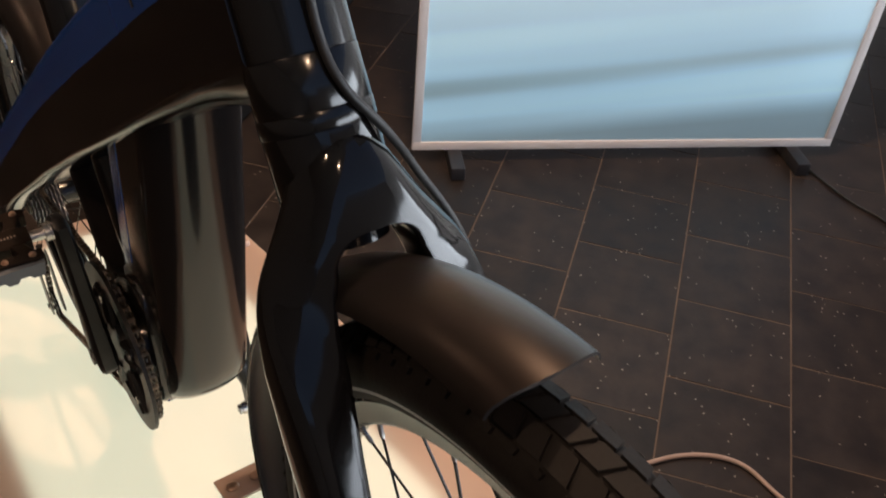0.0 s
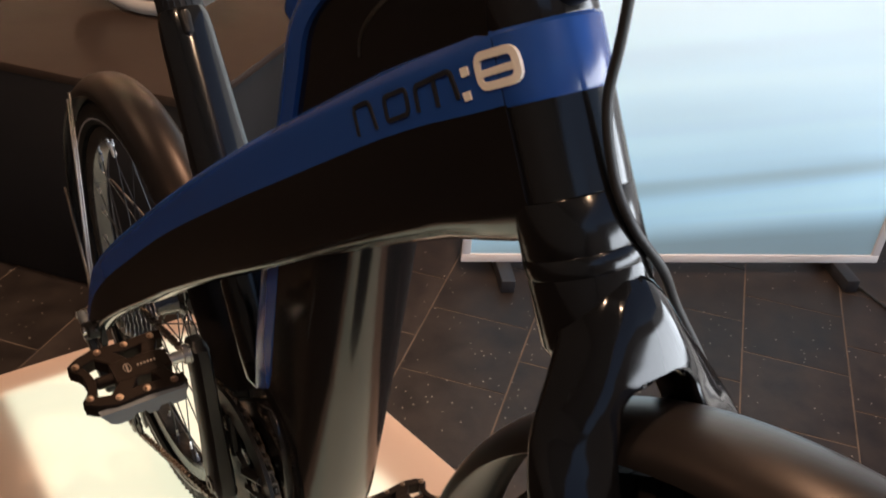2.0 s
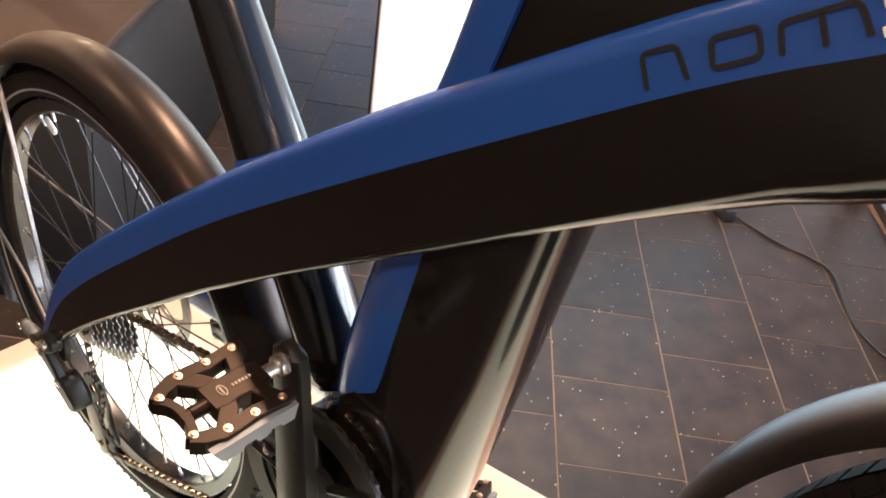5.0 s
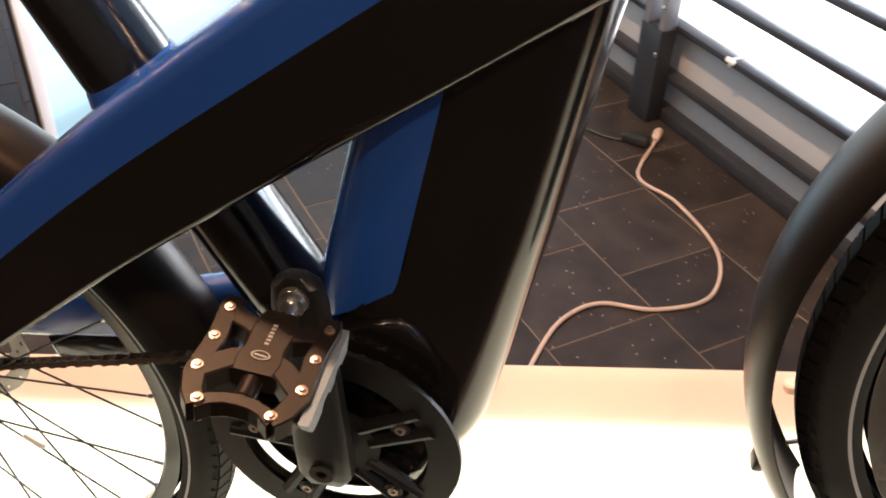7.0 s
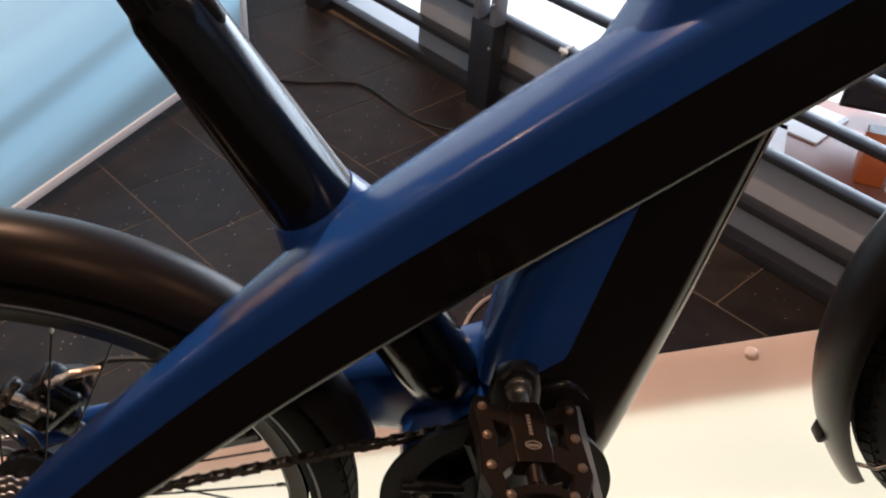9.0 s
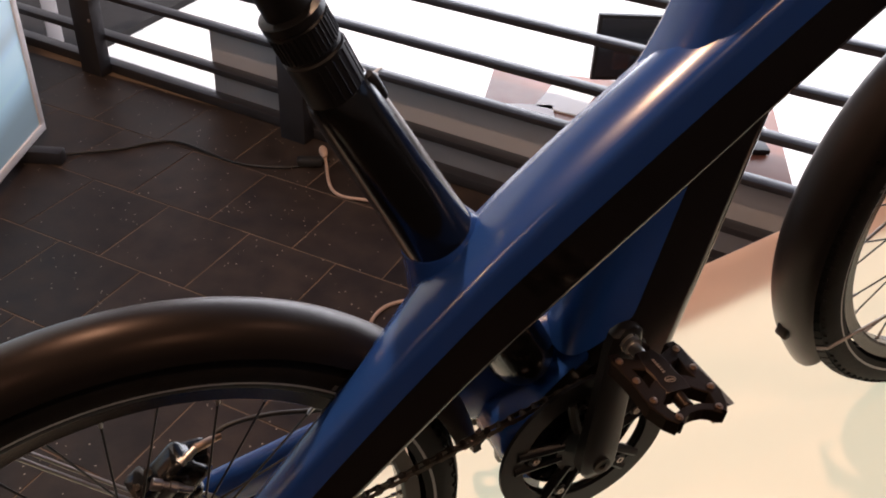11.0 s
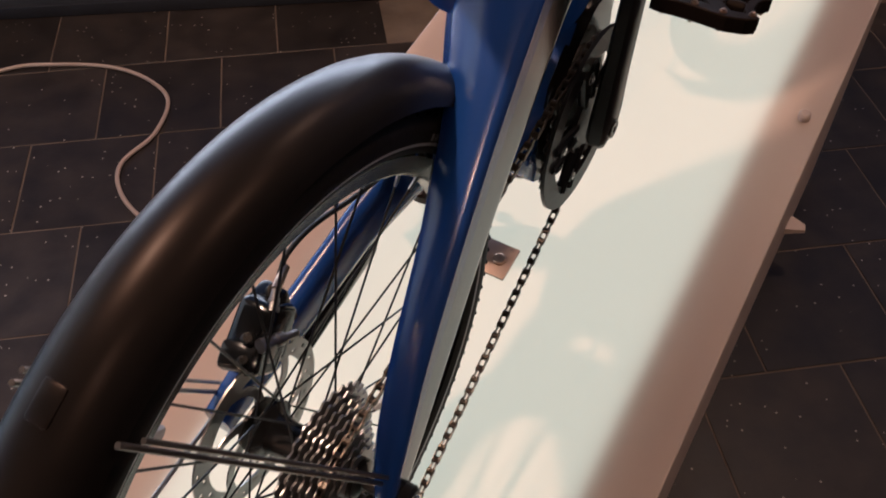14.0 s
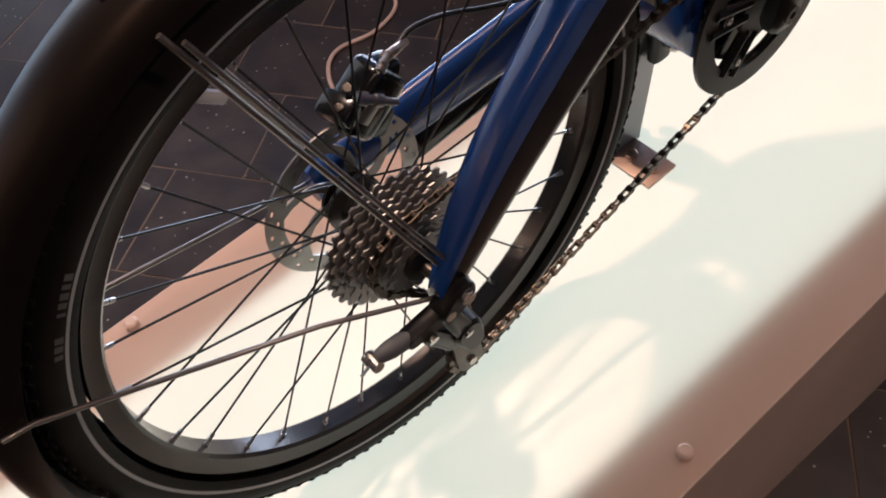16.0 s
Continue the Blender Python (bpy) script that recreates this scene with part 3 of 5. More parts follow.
def railing_panel():
    turn = Matrix(((RAIL_D.x, RAIL_N.x, 0), (RAIL_D.y, RAIL_N.y, 0), (0, 0, 1))).to_4x4()
    root = thing("railing_panel", Matrix.Translation(RAIL_P - RAIL_D * 1.56 - RAIL_N * 0.10) @ turn, "pale grey upright panel with a thick foot beside the railing", "panel")
    for name, c, size, r in (("board", (0, 0, 0.31), (0.30, 0.022, 0.55), 0.004), ("foot", (0, 0, 0.0175), (0.31, 0.07, 0.035), 0.006)):
        bm = bmesh.new()
        box(bm, c, size, r)
        part(name, bm, M_TYREGREY, root)


railing_panel()


def make_far_gallery():
    """Dark floor and pale posts on the far side of the hall."""
    bm = bmesh.new()
    poly = ((-0.2, 5.05), (1.5, 6.55), (1.5, 9.0), (-5.0, 9.0), (-5.0, 5.05))
    loft(bm, [[(x, y, z) for x, y in poly] for z in (-1.198, -1.15)])
    tagged(obj("hall_platform", bm, M_DESK, smooth=0), "dark low platform in the hall below", "platform", kind="structure")
    for x, y in ((1.3, 6.5), (0.1, 5.45), (-1.0, 5.2)):
        bm = bmesh.new()
        box(bm, (0, 0, 0.75), (0.09, 0.09, 1.5), 0.004)
        tagged(obj("platform_post", bm, M_FRAMEW, m=pose(x, y, -1.149)), "pale square post on the dark platform", "post", "platform posts")


make_far_gallery()


def rail_tie():
    turn = Matrix(((RAIL_D.x, RAIL_N.x, 0), (RAIL_D.y, RAIL_N.y, 0), (0, 0, 1))).to_4x4()
    bm = bmesh.new()
    box(bm, (0, 0, 0), (0.010, 0.048, 0.022), 0.003)
    box(bm, (0.006, -0.026, 0.008), (0.026, 0.016, 0.010), 0.003, pose(0, 0, 0, 0, 20, 30))
    return tagged(obj("cable_tie", bm, M_PAPER, m=Matrix.Translation(RAIL_P + RAIL_D * 0.214 + RAIL_N * 0.064 + Vector((0, 0, 0.272))) @ turn), "small white cable tie wound round a rail", "cable tie")


rail_tie()

# ---- the bicycle, built in its own frame: x ahead, y to its left, z up from the plinth's top ----
HUB_R, HUB_F, BB = Vector((0, 0, 0.3035)), Vector((1.065, 0, 0.3035)), Vector((0.427, 0, 0.296))
bike = thing("bicycle", BIKE, "blue and black electric bicycle with black fenders and disc brakes", "bicycle")


def plate(poly, y0, y1, bevel=0.004, seg=3, bm=None):
    """A plate with the outline poly of (x, z), from y0 to y1, its rims rounded."""
    bm = bm or bmesh.new()
    lo = [bm.verts.new((x, y0, z)) for x, z in poly]
    hi = [bm.verts.new((x, y1, z)) for x, z in poly]
    n = len(poly)
    f0, f1 = bm.faces.new(lo), bm.faces.new(hi[::-1])
    for i in range(n):
        bm.faces.new((lo[i], hi[i], hi[(i + 1) % n], lo[(i + 1) % n]))
    if bevel:
        es = list(f0.edges) + list(f1.edges)
        bmesh.ops.bevel(bm, geom=es, offset=bevel, segments=seg, affect="EDGES", profile=0.5)
        flat = [f for f in bm.faces if len(f.verts) >= n and abs(f.normal.y) > 0.99]
        bmesh.ops.inset_individual(bm, faces=flat, thickness=0.002)
    return bm


def smooth2(pts, steps=6):
    return [(p.x, p.z) for p in curve_points([(x, 0, z) for x, z in pts], steps)]


def make_beam():
    # x, outer low y z, outer edge y z, shoulder y z, inner y
    rows = ((-0.012, -0.090, 0.285, -0.094, 0.298, -0.090, 0.312, -0.078), (0.012, -0.090, 0.302, -0.094, 0.326, -0.086, 0.346, -0.066),
            (0.035, -0.089, 0.319, -0.093, 0.352, -0.084, 0.376, -0.060), (0.07, -0.086, 0.343, -0.090, 0.384, -0.078, 0.418, -0.054),
            (0.14, -0.078, 0.382, -0.082, 0.430, -0.062, 0.464, -0.042), (0.20, -0.069, 0.412, -0.075, 0.464, -0.046, 0.499, -0.025),
            (0.25, -0.065, 0.437, -0.070, 0.493, -0.038, 0.528, -0.008), (0.30, -0.062, 0.464, -0.066, 0.521, -0.032, 0.556, 0.016),
            (0.36, -0.057, 0.491, -0.060, 0.552, -0.028, 0.588, 0.032), (0.45, -0.053, 0.534, -0.056, 0.594, -0.024, 0.633, 0.038),
            (0.55, -0.046, 0.577, -0.050, 0.640, -0.022, 0.680, 0.042), (0.65, -0.043, 0.623, -0.044, 0.684, -0.022, 0.724, 0.044),
            (0.75, -0.039, 0.6635, -0.040, 0.729, -0.024, 0.767, 0.040), (0.82, -0.0355, 0.687, -0.0362, 0.755, -0.027, 0.7935, 0.0362),
            (0.856, -0.0322, 0.7055, -0.0330, 0.7680, -0.028, 0.8055, 0.0330))
    dense = []
    for a, b in zip(rows, rows[1:]):
        for k in range(3):
            dense.append([u + (v - u) * k / 3 for u, v in zip(a, b)])
    dense.append(rows[-1])
    # smooth the stations along the beam
    d = np.array(dense)
    for _ in range(3):
        d[1:-1] = 0.25 * d[:-2] + 0.5 * d[1:-1] + 0.25 * d[2:]
    rings = []
    for x, yl, zl, ym, zm, yt, zt, yi in d:
        w = yi - ym
        k = min(1.0, w / 0.07)
        slope = min(abs(ym - yt), w * 0.35)
        yl = max(yl, ym + 0.0005)
        f = max(0.0, min(1.0, (x - 0.56) / 0.29)) ** 2
        low = 0.003 + 0.014 * f
        near = [(ym + 0.016 * k, zl - 0.008 + 0.003 * f), (ym + (0.0035 + 0.0065 * f) * k, zl - 0.0050 + 0.0055 * f), (ym + 0.0006 + 0.0019 * f, zl - 0.0016 + 0.0134 * f), (ym, zl + low), (ym, zl + low + 0.004), (ym, zm - 0.004), (ym, zm), (ym, zm + 0.004),
                (ym, zt - 0.012), (ym, zt - 0.008), (ym + 0.0022 * k, zt - 0.002), (ym + 0.008 * k, zt + 0.002 * k)]
        far = [(ym + 0.42 * w, zt + 0.003 * k), (ym + 0.64 * w, zt - 0.004 * k), (ym + 0.84 * w, zt - 0.017 * k), (yi, zm - 0.008 * k), (yi, zl + 0.006), (yi - 0.006 * k, zl - 0.0045), (yi - 0.016 * k, zl - 0.008)]
        lean = -0.326 * max(0.0, min(1.0, (x - 0.80) / 0.056))  # the end follows the head tube
        rings.append([(x + lean * (z - 0.778), y, z) for y, z in near + far])
    bm = bmesh.new()
    loft(bm, rings, mats=[0] * 6 + [1] * 9 + [0] * 4)
    part("main_beam", bm, [M_BLACK, M_BLUE], bike, "blue over black main beam", smooth=50)


make_beam()

# seat tube, above and below the beam
S0, SA = Vector((0.332, 0.010, 0.577)), Vector((-0.322, 0, 0.947))


def on_seat(s):
    return S0 + SA * s


bm = bmesh.new()
tube(bm, [on_seat(s) for s in (-0.222, -0.217, -0.205, -0.18, -0.03, 0.012, 0.06, 0.12, 0.155, 0.168, 0.176)], [0.018, 0.028, 0.0335, 0.0345, 0.033, 0.0325, 0.0305, 0.0285, 0.0272, 0.0262, 0.0235], 40)
seat_tube = part("seat_tube", bm, M_GLOSS, bike, "glossy black seat tube")
def on_clamp(s):
    """The clamp and post lean a little ahead of the tube."""
    return on_seat(s) + Vector((0.07 * (s - 0.172), 0, 0))


bm = bmesh.new()
tube(bm, [on_clamp(s) for s in (0.170, 0.172, 0.211, 0.2125, 0.2150, 0.2165, 0.2370, 0.2385, 0.2400, 0.2460, 0.2480)], [0.020, 0.0232, 0.0232, 0.0218, 0.0218, 0.0227, 0.0227, 0.0218, 0.0236, 0.0234, 0.0185], 36)
clamp = part("seat_clamp", bm, M_PLASTIC, bike, "black ribbed seat clamp")
for k in range(40):
    a = 2 * math.pi * k / 40
    b1 = SA.orthogonal().normalized()
    b2 = SA.cross(b1)
    off = (b1 * math.cos(a) + b2 * math.sin(a)) * 0.0227
    bm = bmesh.new()
    tube(bm, [on_clamp(0.2170) + off, on_clamp(0.2365) + off], 0.0008, 6)
    part("rib", bm, M_PLASTIC, clamp)
for k in range(9):
    a = radians(-150 + 15 * k)
    off = (SA.orthogonal().normalized() * math.cos(a) + SA.cross(SA.orthogonal().normalized()) * math.sin(a)) * 0.0230
    bm = bmesh.new()
    tube(bm, [on_clamp(0.176) + off, on_clamp(0.208) + off], 0.0010, 6)
    part("rib", bm, M_PLASTIC, clamp)
bm = bmesh.new()
tube(bm, [on_seat(s) for s in (0.146, 0.150, 0.168, 0.172)], [0.0030, 0.0058, 0.0062, 0.0040], 12)
bmesh.ops.translate(bm, verts=bm.verts, vec=(0.0225, -0.006, 0.008))
part("clamp_lug", bm, M_PLASTIC, clamp)
bm = bmesh.new()
tube(bm, [on_clamp(s) for s in (0.21, 0.5)], 0.0178, 32)
part("seat_post", bm, M_PLASTIC, bike, "matt black seat post")
# collar where the tube meets the beam
bm = bmesh.new()
tube(bm, [on_seat(s) for s in (-0.045, -0.026, -0.012, -0.003, 0.004)], [0.050, 0.043, 0.0385, 0.0358, 0.0335], 40)
part("seat_collar", bm, M_BLUE, bike, "flared blue collar")

# down tube with its blue rear flank, motor housing
front_edge = ((0.672, 0.655), (0.660, 0.626), (0.648, 0.594), (0.636, 0.562), (0.600, 0.463), (0.572, 0.392), (0.547, 0.328), (0.529, 0.284), (0.512, 0.258), (0.486, 0.241), (0.455, 0.234))
rear_edge = ((0.640, 0.578), (0.575, 0.5555), (0.440, 0.505), (0.400, 0.450), (0.300, 0.430), (0.238, 0.430))
rings = []
for k in range(29):
    z = 0.655 - (0.655 - 0.2345) * k / 28
    xf = float(np.interp(z, [q[1] for q in front_edge[::-1]], [q[0] for q in front_edge[::-1]])) + 0.008
    xr = float(np.interp(z, [q[0] for q in rear_edge[::-1]], [q[1] for q in rear_edge[::-1]]))
    near, far, d = -0.038, 0.052, min(0.036, (xf - xr) * 0.5)
    nose = [radians(a) for a in (4, 10, 17, 25, 34, 44, 54, 64, 74, 83)]
    mid, half = (near + far) / 2, (far - near) / 2
    turn = [(xf - d + d * math.sin(a) ** 0.94, half * math.cos(a) ** 0.94) for a in nose]
    ring = [(xr, near)] + [(x, mid - y) for x, y in turn] + [(xf, mid)] + [(x, mid + y) for x, y in turn[::-1]] + [(xr, far)]
    rings.append([(x, y, z) for x, y in ring])
bm = bmesh.new()
loft(bm, rings)
part("down_tube", bm, M_BLACK, bike, "broad black down tube with a rounded front", smooth=50)
shell = [(0.346, 0.285), (0.356, 0.322), (0.392, 0.346), (0.432, 0.380), (0.470, 0.414), (0.505, 0.420), (0.520, 0.37), (0.512, 0.30), (0.49, 0.245), (0.44, 0.224), (0.385, 0.236), (0.352, 0.262)]
part("bracket_shell", plate(smooth2(shell, 4), -0.034, 0.046, 0.016, 4), M_BLUE, bike, "blue shell round the bottom bracket", smooth=50)
cover = [(0.376, 0.30), (0.384, 0.342), (0.412, 0.368), (0.455, 0.392), (0.498, 0.402), (0.516, 0.365), (0.508, 0.30), (0.486, 0.247), (0.44, 0.230), (0.40, 0.242)]
motor = part("motor_housing", plate(smooth2(cover, 4), -0.043, -0.030, 0.005, 3), M_BLACK, bike, "black motor housing", smooth=50)
bm = bmesh.new()
disc_y(bm, BB + Vector((0, -0.042, 0)), 0.067, 0.010, 48)
part("motor_cover", bm, M_BLACK, motor)

# upper housing between beam and head tube: blue rear edge, black flank
out = smooth2([(0.500, 0.632), (0.528, 0.652), (0.548, 0.674), (0.565, 0.700), (0.586, 0.742), (0.602, 0.772), (0.626, 0.797), (0.666, 0.822), (0.73, 0.850), (0.80, 0.872), (0.83, 0.881)], 4)
inn = smooth2([(0.585, 0.640), (0.602, 0.684), (0.613, 0.706), (0.635, 0.749), (0.649, 0.776), (0.671, 0.795), (0.705, 0.813), (0.755, 0.834), (0.805, 0.852), (0.838, 0.862)], 4)
def resample(pts, n):
    d = [0.0]
    for a, b in zip(pts, pts[1:]):
        d.append(d[-1] + math.dist(a, b))
    t = np.linspace(0, d[-1], n)
    return list(zip(np.interp(t, d, [p[0] for p in pts]), np.interp(t, d, [p[1] for p in pts])))


def rounded_back(out, inn, half, n):
    """A rounded back from flank to flank, between its rearmost line and the line where the flanks begin."""
    rings = []
    for (xo, zo), (xi, zi) in zip(resample(out, n), resample(inn, n)):
        ring = []
        for k in range(25):
            a = radians(-90 + 7.5 * k)
            u, v = abs(math.cos(a)) ** 0.62, math.copysign(abs(math.sin(a)) ** 0.62, math.sin(a))
            ring.append((xi + (xo - xi) * u, half * v, zi + (zo - zi) * u))
        rings.append(ring)
    bm = bmesh.new()
    loft(bm, rings)
    return bm


part("upper_housing_edge", rounded_back(out, inn, 0.0362, 34), M_BLUE, bike, "blue rear edge of the upper housing", smooth=50)
flank_out = smooth2([(0.517, 0.605), (0.505, 0.580), (0.480, 0.525), (0.452, 0.465), (0.437, 0.425), (0.428, 0.392)], 4)
flank_in = [(0.570, 0.605), (0.560, 0.580), (0.501, 0.4345), (0.496, 0.426)]
part("down_tube_flank", rounded_back(flank_out, flank_in, 0.0385, 22), M_BLUE, bike, "blue rear flank of the down tube", smooth=50)
fill = inn + [(0.846, 0.800), (0.82, 0.780), (0.72, 0.738), (0.60, 0.675)]
housing = part("upper_housing", plate(fill, -0.0322, 0.0322, 0.0, 1), M_BLACK, bike, "black flank of the upper housing", smooth=40)
groove = smooth2([(0.716, 0.770), (0.718, 0.780), (0.729, 0.793), (0.752, 0.808), (0.785, 0.824), (0.815, 0.838)], 5)
bm = bmesh.new()
tube(bm, [(x, -0.0322, z) for x, z in groove], 0.0012, 6)
part("panel_seam", bm, M_DARKSTEEL, housing, "thin pale seam line")
bm = bmesh.new()
box(bm, (0.603, 0, 0.796), (0.020, 0.040, 0.050), 0.006, pose(0, 0, 0, 0, 33, 0), 3)
part("rear_cap", bm, M_BLUE, bike, "small blue cover cap")

# head tube, headset, steerer
H0, HA = Vector((0.878, 0, 0.700)), Vector((-0.310, 0, 0.951))


def on_head(s):
    return H0 + HA * s


bm = bmesh.new()
tube(bm, [on_head(s) for s in (-0.0096, -0.0090, 0.0192, 0.0197)], [0.0324, 0.0327, 0.0320, 0.0317], 48)
part("headset_cup", bm, M_GLOSS, bike, "glossy black lower headset cup")
bm = bmesh.new()
tube(bm, [on_head(s) for s in (0.0198, 0.0203, 0.05, 0.0700)], [0.0315, 0.0318, 0.0317, 0.0318], 48)
part("head_tube", bm, M_GLOSS, bike, "glossy black head tube")
bm = bmesh.new()
tube(bm, [on_head(s) for s in (0.069, 0.0705, 0.088, 0.104, 0.106)], [0.0318, 0.0326, 0.0326, 0.0325, 0.0312], 48)
part("head_band", bm, M_BLUE, bike, "blue band round the head tube")
bm = bmesh.new()
tube(bm, [on_head(s) for s in (-0.0198, -0.0191, -0.0102, -0.0096)], [0.0326, 0.0330, 0.0330, 0.0327], 48)
part("headset_ring", bm, M_GLOSS, bike)
bm = bmesh.new()
tube(bm, [on_head(s) for s in (0.104, 0.107, 0.135, 0.1365, 0.152, 0.1535, 0.26)], [0.0305, 0.0317, 0.0308, 0.0296, 0.0300, 0.0285, 0.0280], 40)
part("headset_spacer", bm, M_BLACK, bike, "black headset spacers and steerer")
bm = bmesh.new()
tube(bm, [(0.845, -0.004, 0.808), (0.872, -0.002, 0.820), (0.900, 0.0, 0.830), (0.94, 0.004, 0.842)], [0.010, 0.0075, 0.0055, 0.005], 14)
part("cable_guide", bm, M_PLASTIC, bike, "black cable guide on the steerer")


def oval(c, hx, hy, n=28, p=2.6, m=None):
    pts = []
    for k in range(n):
        a = 2 * math.pi * k / n
        ca, sa = math.cos(a), math.sin(a)
        v = Vector((math.copysign(abs(ca) ** (2 / p), ca) * hx, math.copysign(abs(sa) ** (2 / p), sa) * hy, 0))
        pts.append(Vector(c) + (m @ v if m else v))
    return pts


bm = bmesh.new()
tube(bm, [on_head(-0.020), on_head(-0.056), on_head(-0.062), on_head(-0.065), on_head(-0.086)], [0.0325, 0.0325, 0.030, 0.025, 0.023], 48)
fork = part("fork_crown", bm, M_FORK, bike, "glossy black fork crown", smooth=60)
# fork: z, rear x, front x, inner y, outer y and rounding; a front that widens from the steerer into the legs
LEG = ((0.295, 1.070, 1.086, 0.058, 0.070, 0.0055), (0.303, 1.048, 1.076, 0.056, 0.072, 0.007), (0.330, 1.024, 1.056, 0.054, 0.072, 0.008), (0.385, 0.990, 1.026, 0.051, 0.073, 0.010),
       (0.440, 0.960, 1.000, 0.048, 0.074, 0.011), (0.480, 0.9425, 0.9855, 0.0445, 0.0735, 0.012), (0.525, 0.9255, 0.9715, 0.0400, 0.0722, 0.013), (0.570, 0.914, 0.9565, 0.0340, 0.0712, 0.013),
       (0.590, 0.910, 0.9497, 0.0332, 0.0690, 0.013), (0.602, 0.9075, 0.9458, 0.0312, 0.0662, 0.013), (0.612, 0.9045, 0.9425, 0.0285, 0.0622, 0.013), (0.620, 0.902, 0.9399, 0.0255, 0.0576, 0.013))
CROWN = ((0.6435, 0.8945, 0.9324, 0.0, 0.0412, 0.013), (0.648, 0.893, 0.9309, 0.0, 0.0384, 0.013), (0.652, 0.892, 0.9295, 0.0, 0.0360, 0.013), (0.660, 0.889, 0.9268, 0.0, 0.0318, 0.013), (0.670, 0.886, 0.9235, 0.0, 0.0262, 0.011),
         (0.679, 0.884, 0.9200, 0.0, 0.0178, 0.008), (0.685, 0.882, 0.9165, 0.0, 0.0100, 0.005))
low, high = LEG[-1], (0.6395, 0.8957, 0.9337, 0.0, 0.0438, 0.013)
arch = []
for k in range(1, 19):
    q = math.sin(math.pi / 2 * k / 18.0)
    row = [u + (v - u) * q for u, v in zip(low, high)]
    row[3] = max(0.0008, 0.0255 * max(0.0, 1 - q * q) ** 0.5)
    row[4] = float(np.interp(row[0], (0.620, 0.627, 0.633, 0.6395), (0.0576, 0.0528, 0.0484, 0.0438)))
    arch.append(tuple(row))


def quarter(cx, cy, q, t0, side=1, z=0.0):
    return [(cx + q * math.cos(radians(t0 + 15 * k)), side * (cy + q * math.sin(radians(t0 + 15 * k))), z) for k in range(7)]


def swell_front(ring, z, xr, xf):
    """Rounds the fork's front from side to side, most where the legs meet."""
    w = max(0.0, min(1.0, (z - 0.56) / 0.05)) * max(0.0, min(1.0, (0.688 - z) / 0.020))
    return [(x + w * max(0.0, min(1.0, (x - xr) / (xf - xr))) * (0.005 - 0.011 * min(1.3, abs(y) / 0.044) ** 2), y, h) for x, y, h in ring]


for side in (-1, 1):
    rings = []
    for z, xr, xf, yi, yo, r in LEG + tuple(arch):
        ri = min(0.0045, r, (yo - yi) * 0.3)
        front = min(r + 0.005 * max(0.0, min(1.0, (z - 0.57) / 0.05)), (yo - yi) * 0.62, (xf - xr) * 0.48)
        r = min(r, (yo - yi) * 0.62, (xf - xr) * 0.48)
        flat = [(xf, side * (yi + ri + (yo - front - yi - ri) * k / 6), z) for k in range(1, 6)]
        ring = quarter(xf - front, yo - front, front, 0, side, z) + quarter(xr + r, yo - r, r, 90, side, z) + quarter(xr + ri, yi + ri, ri, 180, side, z) + quarter(xf - ri, yi + ri, ri, 270, side, z) + flat
        rings.append(swell_front(ring, z, xr, xf))
    bm = bmesh.new()
    loft(bm, rings)
    part("fork_leg", bm, M_FORK, fork, "glossy black fork leg arching over the fender", smooth=50)
rings = []
for z, xr, xf, yi, yo, r in (high,) + CROWN:
    front, r = min(0.018, yo * 0.72), min(r, yo * 0.62)
    half = quarter(xf - front, yo - front, front, 0, 1, z) + quarter(xr + r, yo - r, r, 90, 1, z)
    flat = [(xf, (yo - front) * k / 6, z) for k in range(1, 6)]
    half = flat + half
    rings.append(swell_front([(xf, 0, z)] + half + [(xr, 0, z)] + [(x, -y, w) for x, y, w in half[::-1]], z, xr, xf))
bm = bmesh.new()
loft(bm, rings)
part("crown_front", bm, M_FORK, fork, "rounded glossy front of the fork crown", smooth=50)


